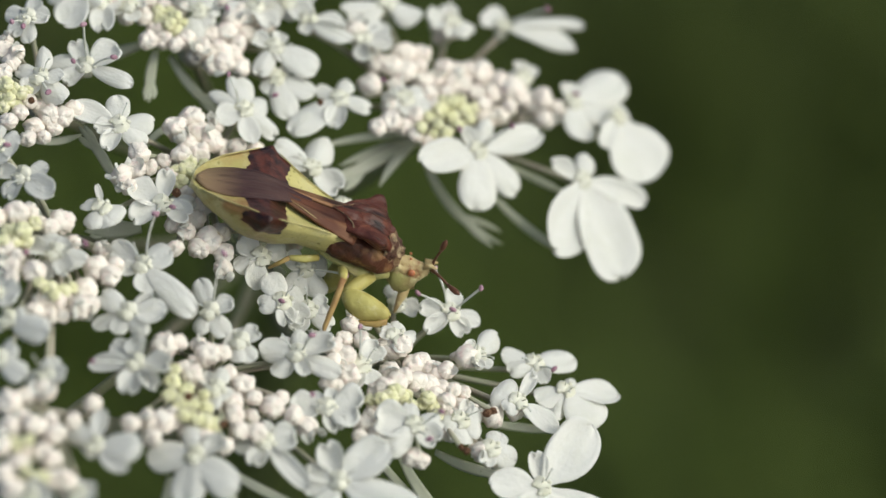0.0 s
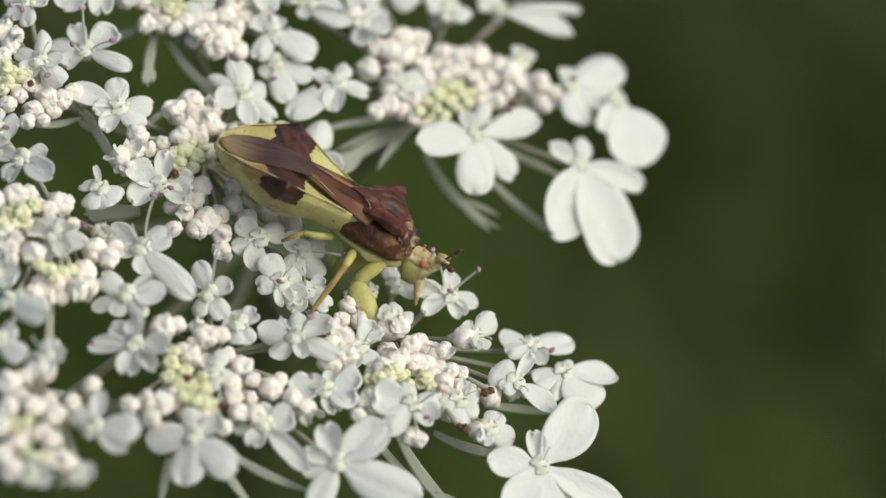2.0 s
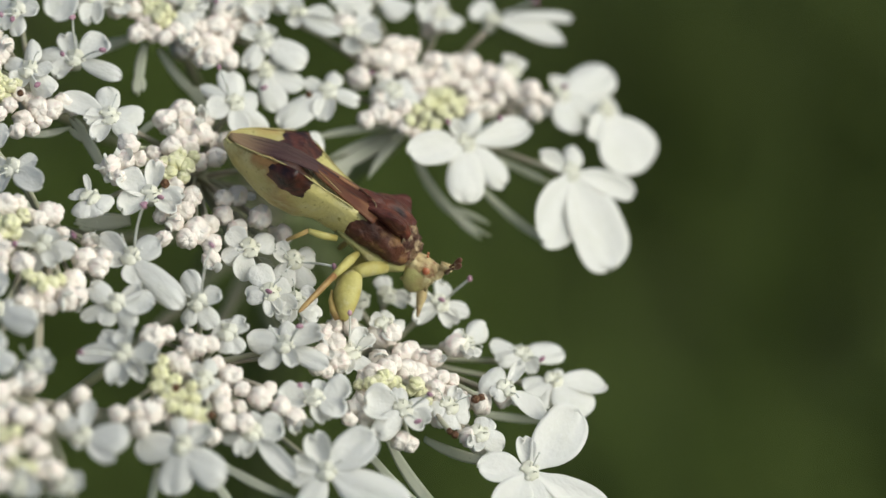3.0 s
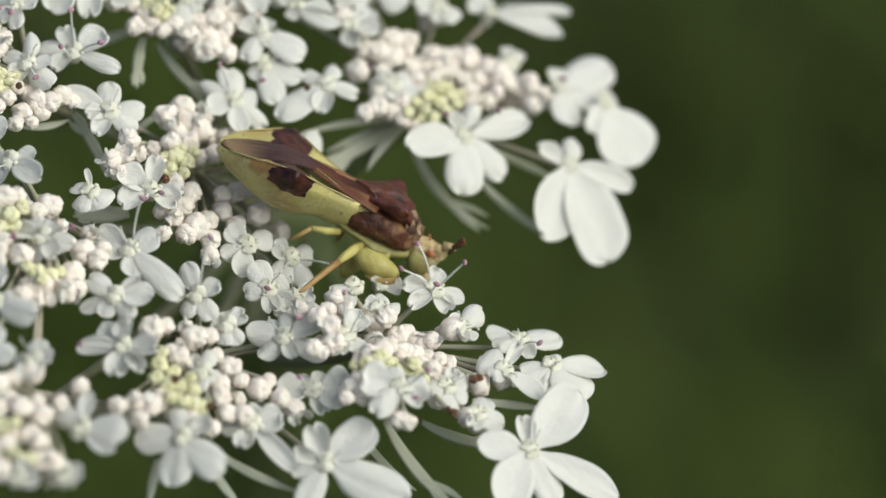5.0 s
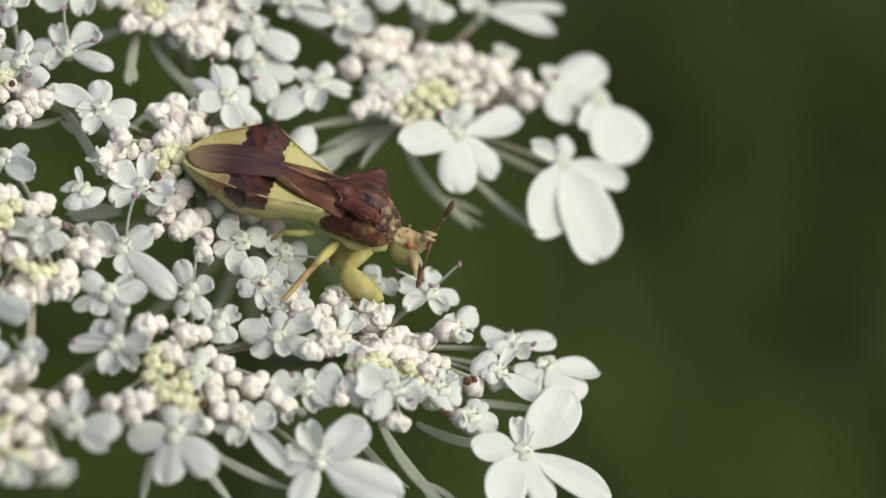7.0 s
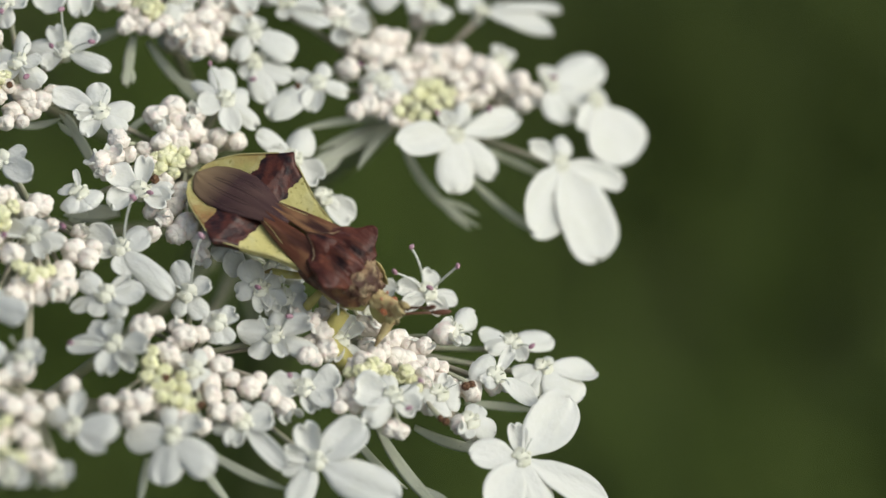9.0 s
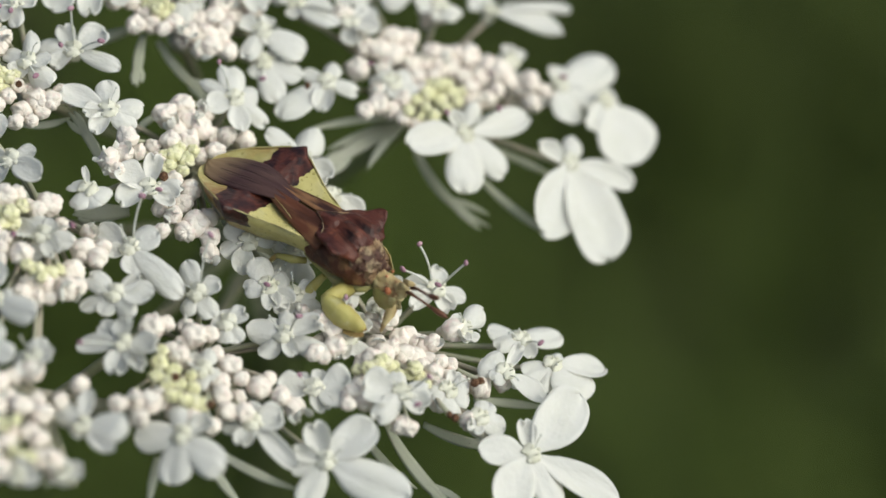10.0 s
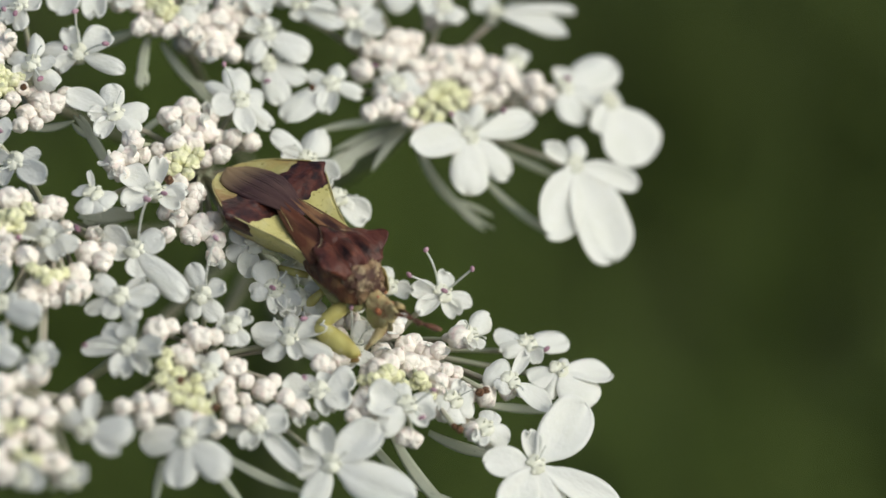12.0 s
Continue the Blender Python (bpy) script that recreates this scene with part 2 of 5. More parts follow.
def bud_mesh(mat, seed, depth):
    """A bud of radius 1: five unequal petals folded in to a dimple at the top, with seams between them, over an ovary."""
    rng = random.Random(seed)
    bm = bmesh.new()
    seams = [k * 1.2566 + rng.uniform(-0.25, 0.25) for k in range(5)]
    bulge = [rng.uniform(-0.07, 0.09) for k in range(5)]
    rings = []
    for i in range(15):
        t = 0.10 + 2.5 * i / 14
        ring = []
        for k in range(36):
            a = 2 * math.pi * k / 36
            turned = a + 0.6 * math.cos(t)
            gap = [abs((turned - s + math.pi) % (2 * math.pi) - math.pi) for s in seams]
            near = min(gap)
            lobe = bulge[min(range(5), key=lambda q: (turned - seams[q]) % (2 * math.pi))]
            r = 1.0 + lobe - ((0.04 + 0.75 * depth) * math.exp(-(near / 0.13) ** 2) + 0.05 * math.exp(-((near - 0.62) / 0.12) ** 2)) * max(0.25, math.sin(t))
            ring.append(Vector((0.92 * r * math.sin(t) * math.cos(a), 0.92 * r * math.sin(t) * math.sin(a), 0.84 * r * math.cos(t) - 0.22 * math.exp(-(t / 0.32) ** 2))))
        rings.append(ring)
    loft(bm, rings)
    ball(bm, (0, 0, -0.86), (0.44, 0.38, 0.62), 10, 7)
    for v in bm.verts:
        v.co += 0.15 * noise.noise_vector(v.co * 1.5 + Vector((seed * 3.1, 0, 0)))
    return shared("bud", bm, mat)


BUDS = [bud_mesh(BUD, s, 0.17) for s in range(8)]
KINDS = {"bud": BUDS, "green_bud": [bud_mesh(GREEN_BUD, s + 8, 0.3) for s in range(3)], "withered_bud": [bud_mesh(DRY_BUD, 21, 0.2)]}


def disc_mesh(seed):
    """The two-lobed nectar disc of an open flower with the ovary under it, in millimetres."""
    bm = bmesh.new()
    ball(bm, (0.15, 0, 0.10), (0.25, 0.31, 0.15), 12, 8)
    ball(bm, (-0.15, 0, 0.10), (0.25, 0.31, 0.15), 12, 8)
    for k in range(5):
        a = 1.2566 * k + 0.3
        ball(bm, (0.33 * math.cos(a), 0.33 * math.sin(a), 0.10), (0.10, 0.10, 0.09), 8, 6)
    ball(bm, (0, 0, -0.28), (0.27, 0.22, 0.36), 12, 8)
    for k in range(2):
        tube(bm, [Vector((0.10 - 0.2 * k, 0, 0.2)), Vector((0.15 - 0.3 * k, 0.03, 0.34)), Vector((0.22 - 0.44 * k, 0.05, 0.42))], [0.035, 0.03, 0.035], 6)
    for v in bm.verts:
        v.co = (v.co + 0.04 * noise.noise_vector(v.co * 6 + Vector((seed, 0, 0)))) * MM
    return shared("floret", bm, DISC)


DISCS = [disc_mesh(s) for s in range(3)]


def short_stamen_mesh(seed):
    """A short curved thread with a cream anther, in millimetres, leaning along x."""
    bm = bmesh.new()
    pts = [Vector((0.15, 0, 0.05)), Vector((0.30, 0.02, 0.30)), Vector((0.42, 0.04 * seed, 0.52)), Vector((0.58, 0.05 * seed, 0.62))]
    tube(bm, [p * MM for p in pts], [0.028 * MM] * 4, 6)
    ball(bm, pts[-1] * MM, (0.07 * MM, 0.05 * MM, 0.05 * MM), 8, 6)
    return shared("stamen", bm, FILAMENT)


SHORT_STAMENS = [short_stamen_mesh(s) for s in (-1, 1, 2)]


def facing(tilt, heading):
    """Turns z to a direction tilted from the vertical towards a compass heading, both in degrees."""
    return pose(0, 0, 0, 0, 0, heading) @ pose(0, 0, 0, 0, tilt, 0)


def umbellet(place, ray_foot, seed, label, bow=(0, 0, -0.8)):
    """One flower cluster: an Empty at the top of its ray, and the ray under it; places in mm from the cluster's foot."""
    u = new("flower_cluster")
    u.matrix_basis = pose(*place)
    tagged(u, label, "flower cluster", "clusters of the flower head")
    foot = (Vector(ray_foot) - Vector(place))
    bm = bmesh.new()
    rng = random.Random(seed)
    pts = arc(foot, Vector((0, 0, 0)), (Vector(bow) + Vector((rng.uniform(-0.5, 0.5), rng.uniform(-0.5, 0.5), 0))) * MM, 10)
    tube(bm, pts, [0.00027 - 0.00006 * i / 10 for i in range(11)], 9)
    part("ray", bm, STALK, u)
    bm = ball(bmesh.new(), (0, 0, 0), (0.0006, 0.0006, 0.00045))
    part("receptacle", bm, PEDICEL, u)
    return u


def pedicel(u, top, way, r=0.13):
    """A thin flower stalk from the cluster's foot to a flower."""
    bm = bmesh.new()
    top = top - way * 0.45 * MM
    pts = arc(Vector((top.x * 0.04, top.y * 0.04, top.z * 0.04)), top, Vector((top.x, top.y, -abs(top.z) * 0.3)) * -0.10, 6)
    tube(bm, pts, [r * MM * (1.0 - 0.25 * i / 6 + (0.35 if i == 6 else 0)) for i in range(7)], 6)
    part("pedicel", bm, PEDICEL, u)


def floret(u, x, y, z, tilt, heading, petals, seed):
    """An open flower: disc, petals of (angle, length, width, lift) in degrees and mm, and its stalk."""
    rng = random.Random(seed)
    f = part("floret", DISCS[seed % 3], None, u, m=Matrix.Translation(Vector((x, y, z)) * MM) @ facing(tilt, heading))
    for a, length, width, lift in petals:
        k = rng.choice((4, 5, 6, 7, 8, 9, 0, 1)) if length < 1.7 else rng.choice((0, 1, 2, 3))
        free = 12 if length < 1.7 else 5
        m = pose(0, 0, 0, 0, 0, a) @ pose(0.05 * MM, 0, 0.02 * MM, rng.uniform(-free, free), -lift + rng.uniform(-0.5, 0.5) * free, 0)
        part("petal", PETALS[k], None, f, m=m @ Matrix.Diagonal(((length - 0.03) * MM, width * MM, 0.5 * (length + width) * MM, 1)))
    for k in range(rng.choice((0, 1, 1, 2))):
        part("stamen", rng.choice(SHORT_STAMENS), None, f, m=pose(0, 0, 0.05 * MM, rng.uniform(-20, 20), rng.uniform(-15, 20), rng.uniform(0, 360)))
    pedicel(u, Vector((x, y, z)) * MM, facing(tilt, heading).to_3x3() @ Vector((0, 0, 1)))
    return f


def stamen(f, x, y, z):
    """A stamen of a flower: its thread and the purple anther at its end, in mm from the flower."""
    tip = Vector((x, y, z)) * MM
    bm = bmesh.new()
    start = Vector((x, y, 0)).normalized() * 0.22 * MM
    tube(bm, arc(start, tip, Vector((0, 0, 0.12 * tip.length)), 7), [0.042 * MM] * 8, 6)
    s = part("stamen", bm, FILAMENT, f)
    bm = ball(bmesh.new(), tip + Vector((0, 0, 0.06 * MM)), (0.155 * MM, 0.09 * MM, 0.10 * MM), 12, 8, pose(0, 0, 0, 20, -25, 57 * (x - y)))
    me = s.data
    b2 = bmesh.new()
    b2.from_mesh(me)
    mark = len(b2.faces)
    tmp = bpy.data.meshes.new("anther")
    bm.to_mesh(tmp)
    bm.free()
    b2.from_mesh(tmp)
    b2.faces.ensure_lookup_table()
    for face in b2.faces[mark:]:
        face.material_index, face.smooth = 1, True
    b2.to_mesh(me)
    b2.free()
    bpy.data.meshes.remove(tmp)
    me.materials.append(ANTHER)


def buds(u, places, name="bud"):
    """Closed buds at (x, y, z, radius) in mm, each on its own stalk."""
    for i, (x, y, z, r) in enumerate(places):
        rng = random.Random(int(x * 911 + y * 77 + z * 13))
        out = Vector((x, y, z * 1.3)).normalized()
        turn = out.to_track_quat("Z", "Y").to_matrix().to_4x4() @ pose(0, 0, 0, rng.uniform(-20, 20), rng.uniform(-20, 20), rng.uniform(0, 360))
        size = Matrix.Diagonal((r * MM * rng.uniform(0.88, 1.05), r * MM * rng.uniform(0.88, 1.05), r * MM * rng.uniform(0.85, 1.1), 1))
        opened = part(name, rng.choice(KINDS[name]), None, u, m=Matrix.Translation(Vector((x, y, z)) * MM) @ turn @ size)
        if name == "bud" and rng.random() < 0.24:
            for k in range(rng.choice((1, 2, 2, 3))):
                a = rng.uniform(0, 360)
                stand = pose(0, 0, 0.25, 0, 0, a) @ pose(0.25, 0, 0, rng.uniform(-25, 25), rng.uniform(-85, -45), 0)
                part("petal", rng.choice(PETALS[4:]), None, opened, m=stand @ Matrix.Diagonal((rng.uniform(1.0, 1.4), rng.uniform(0.8, 1.2), 1.1, 1)))
        if name == "bud" or i % 2:
            pedicel(u, Vector((x, y, z)) * MM, out * (r / 0.6), 0.10)


def bractlet(u, x0, y0, z0, x1, y1, z1, width, bend):
    """A narrow curved bract under a cluster, from its foot to its tip, in mm."""
    a, b = Vector((x0, y0, z0)) * MM, Vector((x1, y1, z1)) * MM
    d = (b - a).normalized()
    side = d.cross(Vector((0, -0.64, 0.77))).normalized()
    over = side.cross(d)
    bm = bmesh.new()
    line = arc(a, b, side * bend * MM, 12)
    fork = line[7]
    prongs = [(line, 1.0)]
    if width > 0.31:  # the longer ones end in three uneven points
        for turn, share in ((0.15, 0.92), (-0.19, 0.8)):
            end = fork + (line[12] - fork) * share + side * turn * (line[12] - fork).length
            prongs.append((arc(fork, end, side * turn * 0.3 * MM, 12), 0.6))
    for way, share in prongs:
        rings = []
        for i, p in enumerate(way):
            w = share * 0.5 * width * MM * (0.5 + 0.5 * math.sin(math.pi * i / 12) + 0.2 * i / 12) * (1 - (i / 12) ** 5) + 0.00003
            t = 0.00005
            rings.append([p + side * w * c + over * (t * s + 0.25 * w * abs(c)) for c, s in ((-1, 0), (-0.5, 1), (0, 1), (0.5, 1), (1, 0), (0.5, -1), (0, -1), (-0.5, -1))])
        loft(bm, rings)
    part("bractlet", bm, BRACT, u)


# ---- the flower head: eight clusters on rays from one hub
HUB = (-0.00722, 0.02873, 0.77823)

# loose white flower cluster
u7 = umbellet((-0.00081, 0.01184, 0.79617), HUB, 0, "loose white flower cluster with large outer petals and pinkish buds")
f = floret(u7, 2.14, -4.96, 2.99, 43, -40, [(-111, 2.87, 1.42, -0), (-42, 2.49, 1.63, -0), (11, 2.33, 1.17, -0), (72, 3.13, 1.23, 1), (115, 1.5, 0.8, -0), (-177, 1.1, 0.75, 0)], 0)
stamen(f, -1.14, -0.6, 0.57)
stamen(f, -0.12, 0.76, 1.66)
floret(u7, 6.22, -4.74, 1.4, 50, -42, [(-142, 1.67, 0.82, -0), (126, 1.09, 0.92, 0), (44, 3.09, 1.04, 0), (-62, 3.52, 2.28, 0), (-10, 4.19, 2.78, 0)], 1)
f = floret(u7, 5.9, -0.93, 2.22, 33, -24, [(66, 2.8, 1.7, 9), (146, 0.85, 1.08, 0), (26, 2.78, 1.69, 0), (-43, 1.77, 1.56, 0)], 2)
stamen(f, -0.18, -0.42, 0.83)
floret(u7, 7.68, -1.28, 1.76, 48, -36, [(-14, 2.88, 3.21, 0), (-74, 1.71, 0.98, 1)], 3)
f = floret(u7, 3.18, 1.49, 4.13, 17, 22, [(-33, 3.09, 1.91, -0), (-3, 3.56, 0.72, -0), (93, 1.12, 0.85, 12), (168, 1, 0.99, -0)], 4)
stamen(f, 1.12, -0.92, 1.44)
floret(u7, -3.18, -4.38, 5.08, 18, -58, [(-76, 2.6, 1.17, 0), (-38, 1.44, 0.91, -1), (50, 1.34, 0.75, 0), (130, 1.13, 0.7, 1), (-148, 1, 0.69, 0)], 5)
floret(u7, -4.43, -1.14, 6.47, 7, 2, [(-36, 2.06, 1.1, -0), (-14, 1.51, 0.9, -0), (140, 1.34, 0.95, -0), (-101, 0.76, 0.62, -16)], 6)
floret(u7, -1.46, 1.01, 5.6, 15, -8, [(-6, 1.52, 1.18, -0), (-148, 1.93, 0.68, -0), (-129, 1.26, 0.79, -5), (74, 0.87, 0.77, 14)], 7)
f = floret(u7, -0.68, -3.21, 4.17, 17, -40, [(-117, 0.91, 0.85, 0), (165, 0.74, 0.78, 0), (79, 1.02, 0.79, -0), (27, 1.07, 0.87, -0), (-42, 0.82, 0.64, -3)], 8)
stamen(f, -0.77, -0.72, 0.92)
floret(u7, -2.36, -1.1, 5.48, 7, 19, [(146, 0.92, 1.1, -0), (99, 1.25, 0.68, 9), (23, 1.33, 1.07, 1), (-54, 1.36, 1.1, -0), (-106, 1.15, 0.75, -18)], 9)
floret(u7, 1.17, 1.11, 4.64, 14, 1, [(-154, 1.09, 1.27, -0), (-31, 0.95, 1.12, -0), (-87, 0.95, 0.83, -16), (107, 0.88, 0.76, 11)], 10)
floret(u7, 3.95, -0.55, 3.11, 25, -17, [(70, 0.89, 0.5, 12), (115, 0.89, 0.75, 6), (-140, 0.53, 0.73, -0)], 11)
buds(u7, [(-2.02, -2.73, 4.51, 0.55), (-1.23, -4.66, 4.22, 0.52), (-1.71, -5.03, 4.21, 0.43), (-0.7, -4.46, 3.76, 0.44), (-0.72, -0.82, 4.57, 0.53), (-0.05, -0.49, 4.26, 0.53), (-1.26, -1.88, 4.83, 0.53), (-0.69, -1.84, 4.52, 0.57), (-0.12, -1.18, 4.21, 0.42), (-1.74, -1.78, 4.84, 0.44), (0.94, 1.3, 4.36, 0.67), (-2.15, -1, 4.99, 0.57), (-2.7, -0.66, 5.56, 0.49), (0.5, -3.15, 3.73, 0.4), (0.02, -1.84, 3.96, 0.42), (0.5, -1.5, 3.79, 0.44), (-1.04, -2.33, 4.2, 0.4), (-1.25, -3.51, 4.01, 0.39), (-0.26, -3.79, 3.81, 0.39), (1.16, -1.58, 3.62, 0.44)])
buds(u7, [(2.28, -0.69, 3.49, 0.56), (1.83, -0.69, 3.63, 0.42), (2.76, -1.29, 2.97, 0.49), (3.5, -1.17, 3.08, 0.58), (3.05, -0.92, 3.25, 0.47), (4.72, -1.31, 2.71, 0.56), (5.28, -1.43, 2.32, 0.38), (4.82, -2.18, 2.35, 0.42), (4.39, -1.28, 2.32, 0.49), (2.38, -2.56, 2.79, 0.46), (2.98, -2.27, 2.62, 0.49), (1.61, -1.48, 3.55, 0.44), (2.05, -1.75, 3.33, 0.42), (2.38, -2.37, 3.26, 0.4), (0.83, -1.06, 4.06, 0.44), (1.39, -1.04, 3.91, 0.4), (3.38, -1.98, 2.81, 0.4), (3.94, -1.31, 2.71, 0.4), (0.28, -2.49, 3.91, 0.4), (-0.26, -4.94, 3.75, 0.35)])
buds(u7, [(0.18, -4.89, 3.38, 0.35), (2.48, -3.17, 2.77, 0.4), (0.94, -2.26, 3.73, 0.35), (-0.05, -2.82, 3.75, 0.35)])
buds(u7, [(0.28, -3.85, 3.73, 0.33), (0.72, -3.37, 3.76, 0.35), (1.16, -3.05, 3.93, 0.33), (-0.04, -4.79, 4.02, 0.3), (0.61, -4.29, 3.74, 0.31), (1.16, -3.46, 3.47, 0.33), (1.65, -3.05, 3.51, 0.33), (1.49, -2.67, 3.69, 0.29), (0.94, -4.65, 3.63, 0.31), (0.42, -4.62, 3.5, 0.28), (1.86, -3.46, 3.42, 0.29), (1.42, -4.17, 3.64, 0.28), (2.04, -2.62, 3.26, 0.26), (0.83, -3, 3.89, 0.29)], "green_bud")
buds(u7, [(-3.87, -5.26, 5.63, 0.15)], "withered_bud")
bractlet(u7, -0.16, -3.6, 2.41, -3.47, -5.98, 1.94, 0.53, 0.17)
bractlet(u7, -0.27, -3.51, 2.48, -3.22, -5.09, 2.35, 0.27, 0.08)
bractlet(u7, 0.01, -3.3, 1.61, 3.1, -6.11, -0.74, 0.32, 0.55)
bractlet(u7, 2.7, -4.74, 0.64, 5.78, -6.44, -1.09, 0.29, 0.17)
bractlet(u7, -0.27, -4.17, 2.73, -1.64, -5.97, 2.07, 0.27, 0.13)
bractlet(u7, 3.38, -3.13, 0.76, 5.72, -3.74, -0.17, 0.24, 0)
bractlet(u7, -0.6, -3.88, 2.92, -4.08, -5, 3.19, 0.24, 0.13)

# cluster of pink-white buds and small white flowers the bug rests on
u3 = umbellet((-0.00918, 0.00531, 0.79875), HUB, 1, "cluster of pink-white buds and small white flowers the bug rests on")
floret(u3, -2.87, -2.27, 4.72, 25, -66, [(-132, 1.99, 1.01, -0), (-91, 1, 0.82, -0), (165, 1.22, 0.95, -0), (84, 1.33, 0.97, -0), (-46, 1.25, 0.76, -0), (30, 1.26, 0.9, -0)], 100)
f = floret(u3, 1.63, 0.35, 3.39, 24, -52, [(154, 1.61, 1.13, -0), (83, 0.97, 0.98, -0), (21, 1.66, 0.77, -0), (-25, 1.6, 0.91, -0), (-97, 1.26, 0.98, -0), (-153, 1.46, 0.67, -0)], 101)
stamen(f, -1.05, -0.35, 1.25)
f = floret(u3, -1.17, -5.32, 3.41, 21, -62, [(-136, 1.45, 1.24, 0), (150, 1.47, 0.76, 0), (-76, 1.48, 1.02, 0), (35, 1.21, 1.08, 0), (74, 1.27, 0.67, 0)], 102)
stamen(f, 0.58, -0.62, 0.53)
stamen(f, 0.65, 0, 0.76)
floret(u3, -3.31, -6.48, 4.15, 4, -31, [(134, 1.15, 0.3, 12), (179, 0.84, 0.86, -0), (-84, 0.96, 0.8, -9), (-40, 0.97, 0.74, -10), (23, 0.88, 1.09, -0)], 103)
floret(u3, 5.36, -1.87, 0.47, 33, -42, [(11, 1.47, 1.21, -0), (35, 0.81, 0.66, -0)], 104)
floret(u3, 4.19, -0.81, 1.49, 33, -42, [(-160, 1.73, 0.89, 0), (-131, 1.11, 0.68, 0), (111, 1.57, 1.17, -0), (5, 1.46, 1.21, 0)], 105)
floret(u3, 2.43, -5.92, 1.38, 37, -62, [(-151, 1.05, 0.91, -0), (-38, 1.31, 0.98, -0), (94, 1.11, 0.89, -0), (-87, 1.14, 0.76, -0)], 106)
f = floret(u3, 3.26, -7.72, 0.72, 25, -66, [(-100, 0.94, 0.83, 0), (-175, 1.23, 1.03, 0), (25, 1.22, 0.93, 0), (110, 0.89, 0.86, 0), (-12, 1.13, 0.77, 0)], 107)
stamen(f, 0.3, -0.28, 0.8)
f = floret(u3, 4.04, -5.57, 0.53, 42, -65, [(-132, 0.94, 0.88, -0), (-47, 1.12, 0.98, -0), (87, 0.86, 0.85, -0), (16, 1.23, 0.94, -0)], 108)
stamen(f, 0.79, 1.04, 1.24)
floret(u3, 4.19, -7.75, 0.33, 25, -66, [(-96, 1.2, 0.78, 0), (-55, 1.12, 0.84, 0), (89, 0.83, 0.86, 0), (35, 1.14, 0.8, 0)], 109)
buds(u3, [(-0.89, -1.22, 3.81, 0.53), (-0.3, -0.39, 3.61, 0.53), (-0.12, -0.83, 3.23, 0.53), (-0.47, -1.55, 3.23, 0.45), (-0.04, -1.82, 3.01, 0.55), (-0.63, -2.57, 3.51, 0.49), (0.46, -1.14, 3.07, 0.51), (0.88, -0.82, 2.49, 0.39), (0.54, -0.35, 3.12, 0.39), (-2.14, -3.28, 4.23, 0.48), (-2.71, -4.48, 4.07, 0.46), (-2.21, -4.03, 4.03, 0.44), (-1.71, -3.48, 3.69, 0.36), (-2.43, -4.8, 3.85, 0.38), (-1, -3.6, 3.36, 0.4), (0.27, -4.53, 2.68, 0.46), (-0.02, -5.12, 2.49, 0.46), (0.54, -6.07, 2.32, 0.58), (0.91, -5.26, 2, 0.46), (0.18, -6.46, 2.24, 0.48)])
buds(u3, [(1.05, -6.28, 1.87, 0.5), (1.4, -4.4, 1.76, 0.46), (1.93, -4.91, 1.49, 0.46), (-0.35, -4.36, 3.08, 0.38), (-0.29, -6.03, 2.7, 0.42), (-0.82, -5.67, 2.72, 0.38), (1.39, -0.86, 2.51, 0.45), (2.06, -0.6, 2.14, 0.45), (1.02, -2.07, 2.66, 0.45), (0.42, -2.18, 2.53, 0.38), (1.88, -3.27, 1.78, 0.47), (2.75, -4.21, 1.46, 0.51), (1.05, -6.68, 1.47, 0.42), (-0.66, -6.95, 2.65, 0.37), (1.38, -3.7, 2, 0.42), (-1.26, -2.7, 3.36, 0.34), (3.57, -4.1, 0.54, 0.47)])
buds(u3, [(-0.38, -3.32, 3.46, 0.42), (-0.57, -3.91, 3.29, 0.38), (0.04, -3.46, 3.3, 0.38), (-0.29, -2.74, 3.34, 0.34), (0.26, -2.76, 3.22, 0.3), (-0.04, -4.11, 3.29, 0.29), (-0.8, -3.41, 3.48, 0.27)], "green_bud")
buds(u3, [(-0.67, -4.96, 3.68, 0.19)], "withered_bud")
bractlet(u3, -2.96, -3.32, 2.51, -4.49, -1.39, 3.95, 0.32, 0.13)
bractlet(u3, -2.41, -1.61, 2.62, -0.56, 0.19, 3.11, 0.21, -0.21)
bractlet(u3, 0.99, -3.54, 0.07, 3.33, -4.51, -1.06, 0.35, 0)

# white flower cluster
u6 = umbellet((-0.00184, -0.00075, 0.79494), HUB, 2, "white flower cluster with cream buds and large outer petals", (-2.6, -1.2, -2.0))
f = floret(u6, 2.12, 0.43, 2.22, 36, -49, [(-82, 1.43, 0.72, 0), (-125, 1.31, 0.78, 0), (141, 0.94, 0.77, 0), (-6, 1.08, 0.88, 0), (39, 1.22, 0.77, 0)], 200)
stamen(f, -0.08, 0.77, 1.51)
stamen(f, -1.62, -0.21, 1.09)
stamen(f, 0.03, -0.36, 0.83)
stamen(f, -1.18, -1.09, 0.53)
floret(u6, 3.08, -1.71, 1.99, 31, -35, [(90, 1.38, 0.89, 4), (-30, 0.71, 0.91, -0), (-171, 0.62, 0.81, -0)], 201)
f = floret(u6, 5.27, -0.57, 0.52, 20, -23, [(-162, 1.31, 1.01, 0), (-121, 1.24, 0.73, -0), (48, 1.84, 1.21, 0), (-46, 1.08, 0.76, 0)], 202)
stamen(f, 0.78, -0.48, 0.73)
